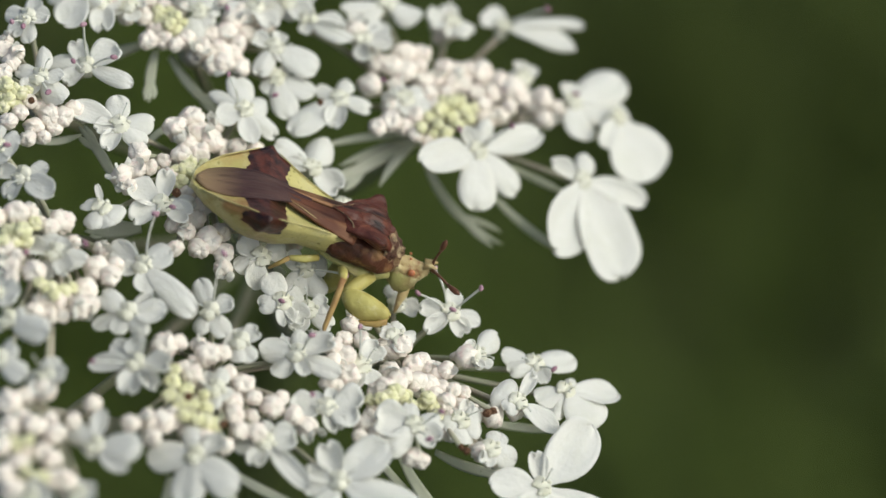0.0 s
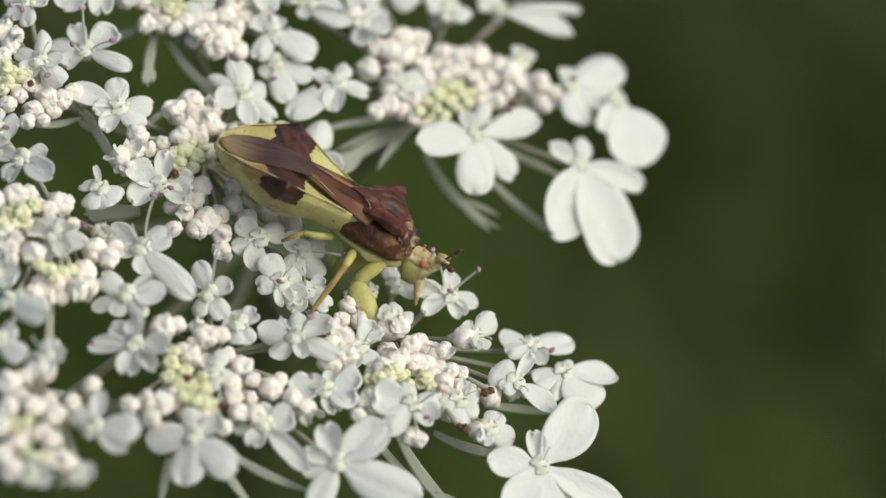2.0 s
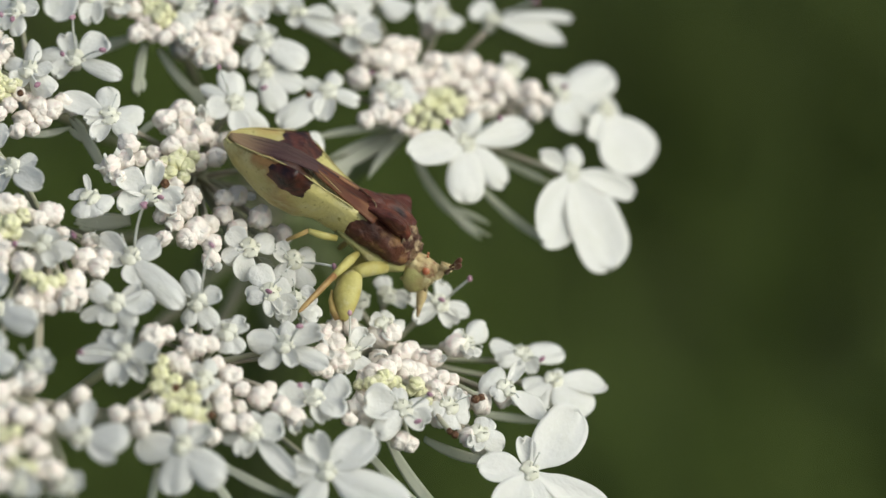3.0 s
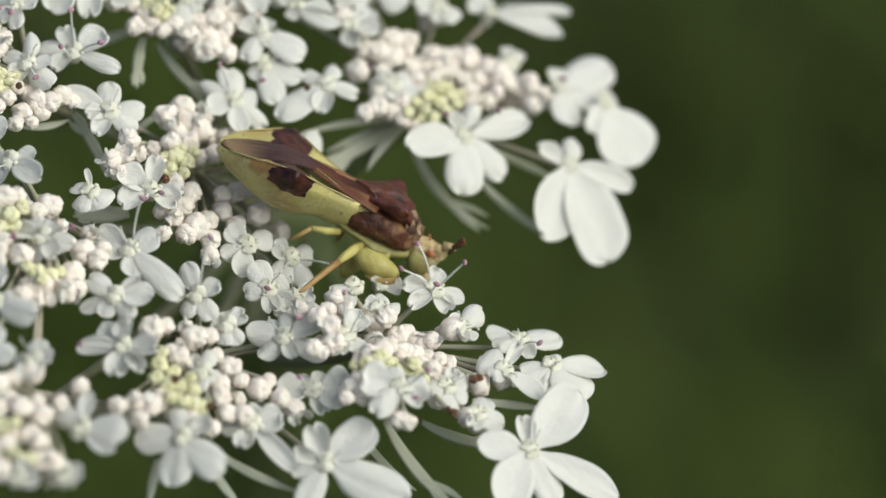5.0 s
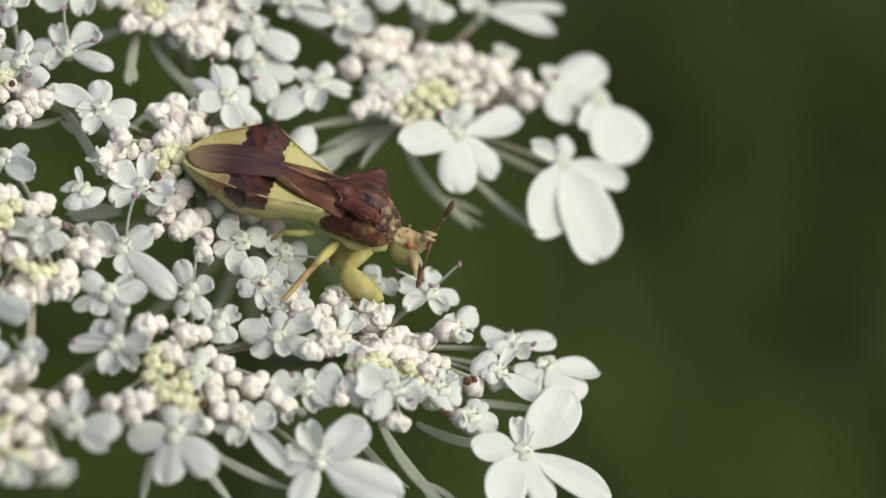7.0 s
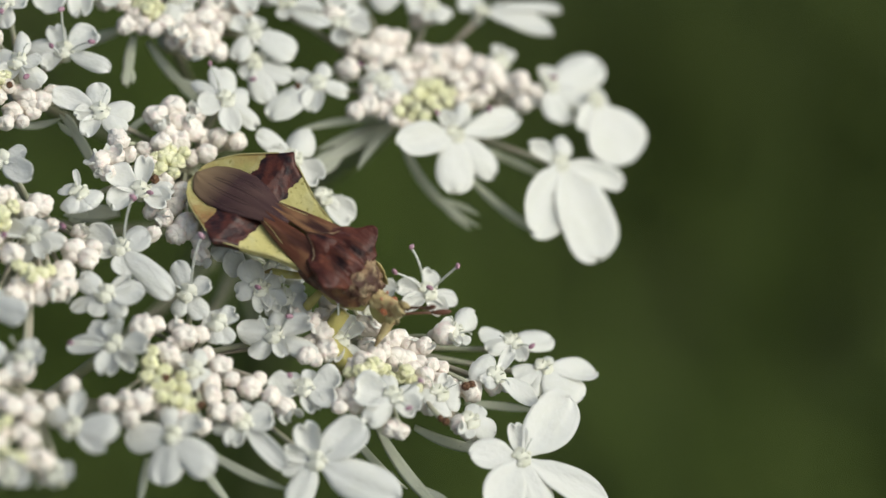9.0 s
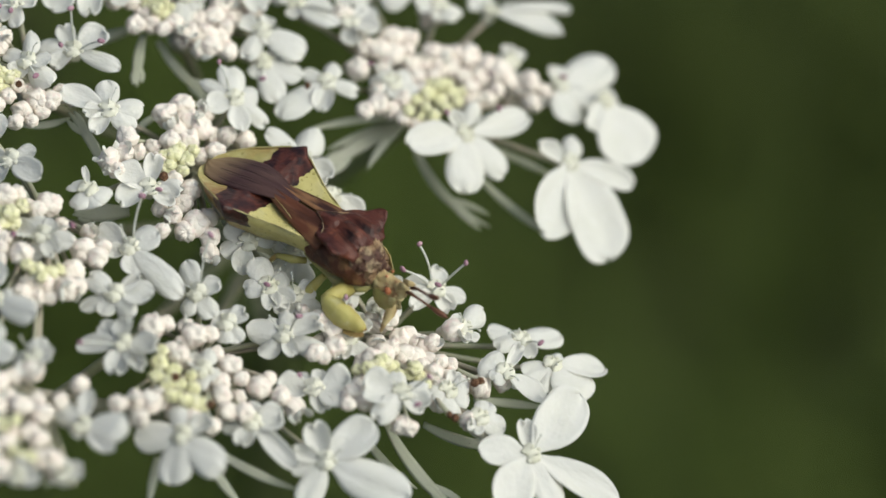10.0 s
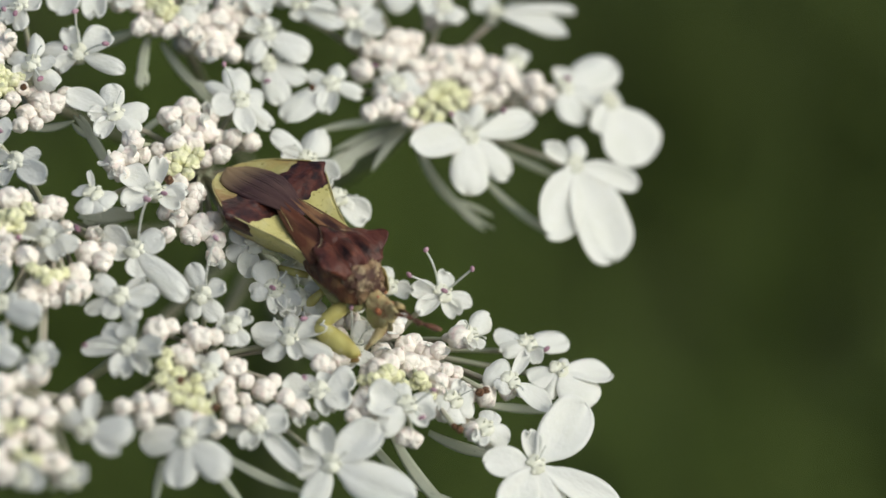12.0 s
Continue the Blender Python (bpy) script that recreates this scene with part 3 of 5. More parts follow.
floret(u6, 4.59, -3.93, 1.61, 25, -35, [(-174, 0.97, 1.36, -0), (6, 1.88, 1.14, -0), (103, 1.5, 0.54, 5), (-98, 0.71, 0.73, -2)], 203)
floret(u6, 6.42, -1.66, 0.13, 26, -25, [(-122, 1.33, 1.04, -1), (37, 2.29, 1.23, 0), (-17, 1.91, 2.08, 0), (-82, 1.51, 0.69, -8), (81, 0.73, 0.56, 8)], 204)
floret(u6, 5.43, -7.13, 0.32, 36, -49, [(108, 3.3, 1.91, -0), (-121, 2.09, 1.24, -0), (157, 1.36, 0.83, -0), (-64, 2.75, 1.76, -0), (32, 3.82, 1.41, -0), (-8, 2.19, 1.33, -0)], 205)
f = floret(u6, 0.8, -6.6, 2.88, 25, -47, [(-131, 1.53, 1.45, -0), (149, 1.04, 0.62, -0), (71, 1.17, 0.81, -0), (7, 1.14, 1.13, -0), (-77, 1.65, 0.91, -0)], 206)
stamen(f, 0.43, 0.46, 1.27)
stamen(f, 0.9, -0.29, 0.66)
floret(u6, 2.48, -5.13, 1.77, 28, -40, [(44, 0.85, 1.28, 0), (-35, 0.99, 1.02, 0), (-101, 0.74, 0.82, 0), (112, 0.91, 0.59, 0)], 207)
f = floret(u6, -1.15, -3.62, 3.12, 19, -52, [(108, 1.15, 0.98, -0), (-51, 1.16, 0.66, -0), (-4, 0.97, 0.9, -0)], 208)
stamen(f, -0.74, 0.11, 1.51)
floret(u6, 0.08, -2.07, 3.13, 19, -36, [(-156, 0.62, 0.72, 0), (119, 0.72, 0.63, 5), (60, 0.8, 0.7, 0), (-24, 0.73, 0.74, -0)], 209)
floret(u6, 3.58, -6.05, 1.21, 28, -40, [(106, 0.9, 0.87, 1), (27, 1.06, 1.02, -0), (-70, 0.86, 0.71, 0)], 210)
floret(u6, -0.89, 0.15, 2.61, 33, -55, [(-96, 1.04, 0.79, -0), (-52, 0.87, 0.73, -0)], 211)
floret(u6, 0.09, 0.81, 2.31, 33, -55, [(166, 0.78, 0.79, -0), (38, 0.86, 0.86, -0)], 212)
buds(u6, [(-1.83, -2.5, 3.4, 0.42), (-1.73, -3.56, 3.51, 0.5), (-2.18, -3.3, 3.83, 0.41), (-1.64, -4.26, 3.24, 0.5), (-2.36, -4.9, 3.48, 0.41), (-2.04, -4.95, 3.3, 0.35), (-0.13, -2.12, 2.71, 0.57), (0.33, -2.3, 2.95, 0.46), (0.71, -2.63, 2.32, 0.46), (1.04, -2.41, 2.27, 0.42), (1.34, -2.6, 2.1, 0.42), (1.67, -2.71, 1.97, 0.5), (1.99, -2.85, 2.24, 0.42), (0.92, -3.57, 2.18, 0.58), (1.28, -3.49, 2, 0.5), (0.14, -4.15, 2.75, 0.48), (-0.27, -4.67, 2.88, 0.5), (-0.64, -4.56, 2.73, 0.39), (-0.12, -3.37, 2.56, 0.46), (0.4, -3.67, 2.68, 0.42)])
buds(u6, [(1.8, -3.54, 1.88, 0.4), (2.19, -3.59, 1.86, 0.4), (2.61, -3.55, 1.77, 0.31), (1.96, -4.43, 2.06, 0.44), (-1.01, -6.32, 2.58, 0.47), (-0.81, -6.04, 2.79, 0.39), (-0.58, -6.81, 2.6, 0.35), (0.73, -7.46, 2.04, 0.45), (1.06, -7.47, 1.96, 0.39), (3.68, -4.25, 1.22, 0.5), (2.75, -1.81, 1.96, 0.57), (4.52, -3.78, 1.02, 0.44), (3.58, -5.94, 0.74, 0.54), (3.21, -6.09, 1.11, 0.46), (2.17, -5.34, 1.4, 0.46), (1.55, -3.88, 1.9, 0.42), (2.49, -4.07, 1.45, 0.42), (3.01, -4.13, 1.34, 0.38), (-1.18, -7.2, 2.91, 0.35), (-2.82, -2.78, 3.7, 0.37)])
buds(u6, [(-1.59, -1.65, 3.41, 0.42), (-1.16, -2.53, 3.49, 0.38), (2.17, -4.95, 1.75, 0.41), (-0.72, -5.5, 2.66, 0.33)])
buds(u6, [(0.11, -4.89, 3.03, 0.37), (-0.1, -5.27, 2.99, 0.37), (-0.42, -5.51, 3.2, 0.31), (1.28, -4.78, 2.59, 0.33), (1.03, -4.75, 2.24, 0.29), (1.47, -4.64, 2.03, 0.31), (-0.82, -5.41, 3.05, 0.27), (0.35, -4.77, 2.59, 0.29), (0.68, -5.24, 2.68, 0.27), (1.65, -5.23, 2.14, 0.29), (0.51, -4.46, 2.42, 0.27)], "green_bud")
buds(u6, [(3.46, -4.84, 1.87, 0.19), (3.69, -4.64, 1.8, 0.17), (2.7, -6.91, 1.92, 0.18), (2.5, -6.83, 2.01, 0.14)], "withered_bud")
bractlet(u6, 0.2, -5.51, 0.57, 3, -8.3, -1.64, 0.38, 0.29)
bractlet(u6, 1.55, -5.01, 0.1, 4.48, -5.29, -0.83, 0.35, 0.21)
bractlet(u6, 3.46, -2.27, -0.98, 6.24, -2.06, -1.6, 0.27, 0)

# white flower cluster
u5 = umbellet((-0.00861, -0.00435, 0.79744), HUB, 3, "white flower cluster with long petals and a green centre")
f = floret(u5, 3.27, -0.62, 1.73, 25, -109, [(-89, 1.41, 1.03, 0), (-125, 0.94, 0.59, 0), (120, 1.54, 0.97, 0), (-34, 1.17, 0.82, -0), (77, 1.87, 0.83, -0), (43, 1.06, 0.62, -0), (-174, 0.96, 0.68, 0)], 300)
stamen(f, -0.43, 0.65, 1.01)
f = floret(u5, -2.36, -3.34, 3.72, 29, -128, [(-61, 1.79, 0.81, -0), (-102, 1.36, 0.81, 0), (-152, 0.99, 0.95, 0), (108, 1.54, 0.96, 0), (23, 1.32, 0.96, -0), (72, 1.57, 0.69, 0)], 301)
stamen(f, 0.93, -0.73, 1.22)
f = floret(u5, 0.15, -0.01, 3.25, 31, -116, [(-138, 1.35, 0.83, -0), (126, 0.98, 0.81, -0), (54, 1.14, 0.82, -0), (-12, 0.95, 0.71, -0)], 302)
stamen(f, -1.84, 0.22, 1.44)
floret(u5, -0.14, -6.69, 2.32, 31, -116, [(-70, 1.77, 1.2, 0), (9, 1.82, 1.38, 0), (68, 2.15, 1.2, -0), (136, 1.27, 0.79, 0), (-143, 1.2, 0.76, 0)], 303)
floret(u5, 4.89, -5.82, 0.25, 33, -95, [(-158, 1.53, 1.05, -0), (132, 2.23, 1.51, -0), (-106, 1.35, 0.67, -0), (-23, 1.86, 1.07, -0), (68, 3.34, 1.71, -0), (-67, 1.28, 0.55, -0)], 304)
f = floret(u5, 4.39, -2.66, 0.94, 19, -97, [(-79, 1.36, 1.2, -0), (87, 1.35, 1.81, -0), (29, 1.2, 0.87, -0), (-126, 0.93, 0.71, -0), (166, 0.79, 0.63, -0)], 305)
stamen(f, 0.1, -0.43, 1.04)
floret(u5, 2.26, -4.9, 1.28, 25, -109, [(-80, 1.2, 1.03, -0), (-3, 1.1, 0.89, -0), (58, 2.51, 0.78, -0), (114, 1.17, 1.18, -0), (-162, 0.88, 0.65, -0)], 306)
floret(u5, 1.25, -0.88, 2.53, 17, -115, [(141, 0.83, 0.79, 0), (-85, 0.58, 0.82, -0), (55, 0.96, 0.67, -0), (26, 0.88, 0.83, -0), (-154, 0.64, 0.58, -0)], 307)
floret(u5, 0.47, -3.45, 2.53, 17, -115, [(-120, 0.82, 0.59, 0), (-173, 0.89, 0.68, 0), (82, 0.62, 0.73, -0), (16, 0.88, 0.67, -0)], 308)
buds(u5, [(-1.42, -2.16, 3.49, 0.57), (-0.88, -1.76, 3.3, 0.37), (0.09, -1.91, 2.89, 0.57), (-0.33, -2.15, 2.67, 0.37), (-0.38, -3.07, 2.94, 0.41), (-0.68, -2.93, 3.14, 0.28), (1.39, -2.51, 1.9, 0.51), (2.46, -3.25, 1.53, 0.51), (1.15, -4.25, 2.02, 0.44), (1.75, -3.8, 1.59, 0.32), (-1.86, -5.64, 2.99, 0.48), (-1.34, -5.67, 3.02, 0.54), (-2.41, -6.24, 3.42, 0.4), (-0.97, -5.19, 2.74, 0.46), (-1.63, -6.42, 2.89, 0.4), (-0.5, -5.46, 2.31, 0.4), (1.06, -3.53, 1.92, 0.45), (1.81, -3.11, 1.81, 0.37), (2.81, -2.62, 1.37, 0.33), (0.66, -1.61, 2.65, 0.37)])
buds(u5, [(1.36, -4.77, 1.75, 0.46), (1.97, -4.81, 1.71, 0.44), (0.12, -5.85, 2.39, 0.4), (0.8, -5.75, 1.89, 0.4), (3.24, -3.5, 1.34, 0.41), (3.74, -3.65, 0.87, 0.49), (0.88, -2.2, 2.22, 0.37), (-0.16, -2.96, 2.49, 0.32), (4.6, -0.33, 1.11, 0.41), (-0.26, -1.34, 2.83, 0.33)])
buds(u5, [(-1.06, -3.65, 3.08, 0.38), (-0.55, -3.84, 2.87, 0.34), (-0.7, -4.73, 3.08, 0.36), (-0.16, -5.39, 2.92, 0.34), (0.16, -5.37, 2.77, 0.32), (0.45, -5.32, 2.53, 0.34), (-1.11, -4.51, 3.2, 0.34), (-0.26, -4.77, 3.01, 0.3), (-0.57, -5.41, 3.08, 0.3), (0.18, -4.58, 2.67, 0.3), (-0.98, -3.1, 3.16, 0.26), (0.04, -3.83, 2.59, 0.28)], "green_bud")
buds(u5, [(-0.43, -4.72, 3.34, 0.18), (0.82, -5.43, 2.68, 0.18), (-0.07, -5.37, 3.09, 0.12)], "withered_bud")
bractlet(u5, 0.71, -4.95, 0.18, 4.05, -5.85, -1.2, 0.29, 0.17)
bractlet(u5, -1.13, -6.19, 0.79, -1.38, -7.86, 0.03, 0.24, 0)
bractlet(u5, 0.53, -5.41, 0.19, 1.86, -6.88, -0.91, 0.27, 0.08)
bractlet(u5, 5.82, -1.46, -1.79, 8.11, -3.38, -3.41, 0.24, 0.21)

# dense white flower cluster
u4 = umbellet((-0.0144, 0.00021, 0.80046), HUB, 4, "dense white flower cluster with pale green centre buds")
f = floret(u4, 0.42, -4.13, 2.64, 30, -132, [(-77, 1.36, 0.77, -0), (-112, 1.07, 0.78, -1), (170, 0.69, 0.87, -0), (106, 1.27, 0.78, -0), (71, 1.24, 0.78, 1), (10, 1.04, 0.89, -0)], 400)
stamen(f, 0.68, -0.24, 1.08)
stamen(f, -0.79, 1.2, 0.5)
floret(u4, -0.96, -0.78, 3.49, 30, -132, [(135, 1.04, 0.91, -0), (8, 1.08, 0.86, -0), (90, 1.76, 0.97, 3), (-71, 1.07, 0.71, -0)], 401)
f = floret(u4, 3.46, -3.34, 1.39, 25, -114, [(-107, 1.55, 0.9, 0), (140, 1.18, 1.21, 0), (-88, 1.55, 0.31, 0), (-54, 0.86, 0.66, 0), (33, 1.26, 0.91, 0), (65, 2.99, 1.01, 0)], 402)
stamen(f, -1.45, 0.29, 1.52)
floret(u4, 3.05, -5.72, 1.19, 25, -114, [(-106, 1.35, 0.85, -0), (141, 1.17, 0.6, -0), (105, 1.48, 1.13, -0), (-51, 1.38, 0.69, 0), (-13, 0.91, 0.8, -0), (57, 1.14, 0.74, 0)], 403)
floret(u4, -1.02, -7.63, 2.5, 37, -134, [(101, 1.89, 1.06, 3), (136, 0.72, 0.67, -0), (-25, 0.86, 0.84, -0)], 404)
floret(u4, -1.52, -6.64, 2.81, 33, -138, [(115, 1.03, 1.16, -0), (-158, 0.67, 0.71, -0)], 405)
floret(u4, 0.46, -9.87, 1.76, 18, -155, [(-127, 0.93, 0.79, 3), (137, 0.88, 0.77, 0), (-25, 0.82, 0.99, 0), (54, 0.95, 1.01, -3)], 406)
floret(u4, -1.19, -9.65, 2.41, 33, -138, [(153, 0.8, 0.52, -0), (93, 1.37, 0.88, -1), (-170, 0.84, 0.48, 0)], 407)
f = floret(u4, -1.93, 0.01, 4.19, 30, -132, [(126, 0.95, 1.17, -0), (66, 0.77, 0.71, 1), (-134, 1.02, 0.74, -0)], 408)
stamen(f, -0.18, 0.8, 0.62)
buds(u4, [(0.55, -2.43, 2.72, 0.53), (-1.01, -2.82, 3.46, 0.55), (-0.61, -2.48, 3.18, 0.43), (-0.26, -2.57, 2.72, 0.35), (0.14, -2.88, 2.82, 0.37), (1.83, -3.91, 1.71, 0.55), (2.37, -4.22, 1.6, 0.45), (1.33, -3.7, 1.96, 0.31), (-0.27, -5.23, 2.67, 0.53), (-1.09, -5.03, 2.76, 0.49), (-1.05, -5.61, 2.73, 0.36), (-0.89, -4.77, 3.08, 0.34), (1.47, -4.88, 1.57, 0.55), (1.36, -6.16, 1.79, 0.53), (1.7, -5.83, 1.63, 0.47), (0.06, -6.12, 1.99, 0.42), (0.58, -6.07, 1.94, 0.47), (-0.19, -6.74, 2.1, 0.4), (0.3, -6.63, 1.79, 0.4), (0.87, -5.59, 1.69, 0.3)])
buds(u4, [(0.43, -10.25, 1.52, 0.52), (0.95, -2.85, 2.05, 0.33), (1.96, -2.77, 1.71, 0.37), (0.79, -6.61, 1.77, 0.32), (-1.3, -4.58, 3.23, 0.37), (2.53, -3.71, 1.7, 0.37), (-1.71, -3.04, 3.41, 0.45)])
buds(u4, [(-1.26, -3.68, 3.27, 0.39), (-0.73, -3.81, 3.44, 0.37), (-0.63, -3.92, 3.05, 0.33), (-0.35, -3.13, 3.21, 0.31), (0.27, -5.85, 2.45, 0.34), (0.75, -5.72, 2.18, 0.34), (0.51, -6.29, 2.51, 0.28), (1.04, -5.35, 2.03, 0.3), (-1.04, -4.03, 3.09, 0.31), (-1.38, -4.52, 3.58, 0.28), (-0.02, -5.88, 2.74, 0.28)], "green_bud")
bractlet(u4, 0.63, 0.57, 0.42, -1.22, 0.46, 0.86, 0.27, 0)
bractlet(u4, 3.09, 1.01, -0.49, 1.02, 0.51, -0.21, 0.59, 0)

# white flowers and round pinkish buds, close and soft
u8 = umbellet((-0.01379, -0.00887, 0.79936), HUB, 5, "white flowers and round pinkish buds, close and soft")
floret(u8, 1.63, -3, 1.61, 28, -140, [(-143, 1.46, 0.71, 0), (122, 1.88, 1.16, -0), (91, 1.83, 0.72, -1), (-83, 1.46, 0.85, 1), (-7, 0.47, 0.79, 0)], 500)
floret(u8, 1.24, -5.54, 1.62, 28, -140, [(135, 0.77, 0.74, -0), (-77, 0.92, 0.73, -1), (-117, 0.73, 0.6, 0)], 501)
floret(u8, -0.3, -6.39, 2.37, 32, -135, [(-93, 1.11, 0.7, -1), (175, 0.72, 0.79, 0), (115, 0.91, 0.7, 0)], 502)
buds(u8, [(1.45, -0.99, 1.76, 0.38), (-0.45, -2.92, 2.55, 0.47), (0.27, -3.02, 2.27, 0.49), (-1.39, -2.07, 2.84, 0.55), (-1.31, -3.02, 2.53, 0.49), (-0.11, -3.89, 2.1, 0.49), (0.24, -4.16, 2.09, 0.43), (-0.79, -3.96, 2.22, 0.45), (-0.9, -4.88, 2.38, 0.49), (-0.25, -5.63, 1.97, 0.54), (0.68, -5.08, 1.93, 0.49), (0.93, -5.14, 1.4, 0.51), (-1, -6.09, 2.4, 0.54), (-0.89, -2.44, 2.43, 0.39), (0.28, -5.3, 2.14, 0.39), (-1.51, -4.26, 2.76, 0.43), (-0.85, -1.48, 2.63, 0.36), (0.82, -1.93, 1.83, 0.36), (0.08, -2.33, 2.33, 0.32), (-1.3, -5.67, 2.75, 0.43)])
buds(u8, [(-0.93, -4.14, 2.76, 0.31), (-0.54, -4.12, 2.9, 0.29), (-0.24, -5.72, 2.66, 0.31), (0.06, -5.49, 2.45, 0.29), (-1.23, -4.02, 2.81, 0.27), (-0.55, -5.46, 2.68, 0.27), (-0.84, -5.72, 2.4, 0.27)], "green_bud")

# small white flowers
u2 = umbellet((-0.01523, 0.00636, 0.80158), HUB, 6, "small white flowers with purple anthers and round buds")
f = floret(u2, 1.83, -1.04, 2.9, 20, -105, [(-144, 1.21, 0.77, -0), (-87, 1.5, 0.98, -0), (-26, 1.1, 0.84, 0), (132, 1.47, 1.17, -0), (76, 2.1, 0.75, -0)], 600)
stamen(f, 0.41, -0.22, 0.87)
stamen(f, -0.08, 1.22, 0.81)
stamen(f, -0.84, -0.08, 1.53)
f = floret(u2, 0.22, -2.39, 3.41, 21, -118, [(-94, 1.09, 0.69, 0), (-10, 0.81, 0.85, 0), (104, 0.96, 0.87, 0), (-158, 1.36, 0.69, 0), (66, 1.51, 1, 0)], 601)
stamen(f, 0.66, 0.88, 0.38)
f = floret(u2, -0.4, 0.26, 4.2, 21, -118, [(-87, 0.9, 0.76, -0), (-4, 1.03, 0.71, -0), (34, 1.25, 0.69, 1), (105, 0.92, 0.88, -0), (177, 0.89, 0.8, 0)], 602)
stamen(f, 0.74, -0.02, 0.72)
stamen(f, 0.69, 0.41, 0.57)
buds(u2, [(-0.17, -3.19, 2.91, 0.36), (0.61, -3.61, 2.54, 0.52), (1.13, -3.58, 2.52, 0.48), (0.08, -4.19, 2.47, 0.44), (-0.04, -5.12, 2.68, 0.35), (0.5, -4.76, 2.45, 0.31), (0.8, -3.92, 2.26, 0.38), (-0.41, -4.05, 3.05, 0.36), (1.45, -2.86, 2.25, 0.42), (-0.89, -1.61, 3.55, 0.42), (-1.16, -2.18, 3.45, 0.42), (-1.34, -1.12, 3.7, 0.46), (-0.68, -1.32, 3.8, 0.38), (-0.78, -4.67, 3.15, 0.37), (1.84, -2.77, 1.91, 0.38), (0.21, -3.07, 2.55, 0.34), (-1.16, -0.64, 3.74, 0.38)])
buds(u2, [(-0.93, -3.41, 3.87, 0.35), (-0.43, -3.46, 3.52, 0.33), (-0.83, -3.72, 3.43, 0.36), (-0.53, -3.78, 3.11, 0.31), (-1.15, -3.52, 3.56, 0.31), (-0.22, -2.89, 3.16, 0.27), (-1.03, -4.02, 3.29, 0.31), (-0.63, -3.39, 3.65, 0.29)], "green_bud")
buds(u2, [(0.04, -3.89, 3.51, 0.15)], "withered_bud")
bractlet(u2, -0.06, -3.34, 1.14, 1.68, -2.74, 1, 0.24, 0.13)

# pinkish bud cluster
u1 = umbellet((-0.00984, 0.01188, 0.79997), HUB, 7, "pinkish bud cluster with white flowers and hanging bracts")
floret(u1, -3.74, -3.09, 5.42, 24, -103, [(-16, 1.71, 1.45, 0), (-76, 1.56, 0.96, 0), (53, 0.83, 0.67, 0)], 700)
floret(u1, -3.2, -3.12, 4.96, 23, -90, [(6, 1.57, 0.99, 0), (-56, 0.71, 0.66, -0), (76, 0.83, 0.72, 0)], 701)
f = floret(u1, 0.47, -2.41, 3.94, 16, -72, [(-28, 1.2, 0.91, -1), (-143, 0.77, 0.92, -0), (92, 0.8, 0.98, -0), (167, 0.98, 0.79, 1), (21, 0.8, 0.78, 0)], 702)
stamen(f, 0.73, 0.88, 0.89)
floret(u1, 3.37, -3.17, 2.83, 25, -66, [(-132, 0.94, 0.74, 0), (-47, 1.47, 0.78, 0), (133, 0.69, 0.65, -0), (39, 1.95, 1.23, 0), (7, 0.75, 0.61, 0)], 703)
f = floret(u1, 3.42, -4.07, 2.05, 25, -66, [(-4, 1.84, 1.05, 0), (45, 1.63, 1.04, 0), (111, 0.82, 0.49, 0), (-53, 0.83, 0.66, 0)], 704)
stamen(f, 0.95, -0.46, 0.47)
floret(u1, 2.54, -1.27, 3.31, 14, -52, [(-8, 1.43, 1.04, -0), (-110, 1.05, 1.03, -0), (98, 1.34, 0.98, -0), (155, 1.24, 0.82, 3)], 705)
floret(u1, 3.78, -0.54, 2.99, 14, -52, [(11, 1.12, 1.08, -0), (82, 1.3, 1.05, -0), (-90, 1.08, 0.97, -0)], 706)
floret(u1, -2.15, -3.02, 4.67, 11, -90, [(-59, 0.68, 0.74, 0), (18, 0.81, 0.75, -3), (100, 0.69, 0.83, 0)], 707)
buds(u1, [(-2.22, -3.17, 4.3, 0.41), (-1.62, -2.9, 4.09, 0.43), (-1.38, -4.19, 3.93, 0.47), (-0.82, -3.72, 3.58, 0.47), (-1.14, -3.23, 3.75, 0.43), (0.04, -3.71, 3.62, 0.43), (0.58, -3.9, 3.34, 0.5), (1.23, -3.6, 3, 0.54), (0.37, -3.8, 2.96, 0.43), (1.03, -4.22, 2.77, 0.45), (1.73, -3.51, 2.66, 0.54), (1.5, -2.77, 3.18, 0.5), (2.08, -4.14, 2.6, 0.45), (1.73, -1.91, 3.14, 0.61), (2.14, -1.32, 3.02, 0.57), (2.63, -1.21, 2.66, 0.48), (2.25, -2.25, 2.74, 0.48), (1.94, -3.14, 2.92, 0.46), (1.47, -4.25, 2.9, 0.47), (-0.32, -4.13, 3.67, 0.39)])
buds(u1, [(-0.24, -2.09, 3.9, 0.39), (-0.88, -2.15, 3.94, 0.39), (0.9, -2.88, 3.21, 0.43), (-2.75, -2.85, 4.87, 0.43), (2.94, -0.72, 2.68, 0.48), (2.97, -1.51, 2.64, 0.44), (-1.53, -2.05, 4.27, 0.43), (1.33, -0.87, 3.39, 0.44)])
buds(u1, [(-0.94, -3.08, 4.06, 0.35), (-0.6, -3.4, 4.15, 0.32), (-0.37, -3.12, 4.26, 0.3), (-1.03, -2.83, 4.31, 0.28), (-0.63, -2.73, 4.18, 0.28), (-0.35, -3.39, 3.79, 0.3), (-0.1, -2.84, 3.73, 0.26)], "green_bud")
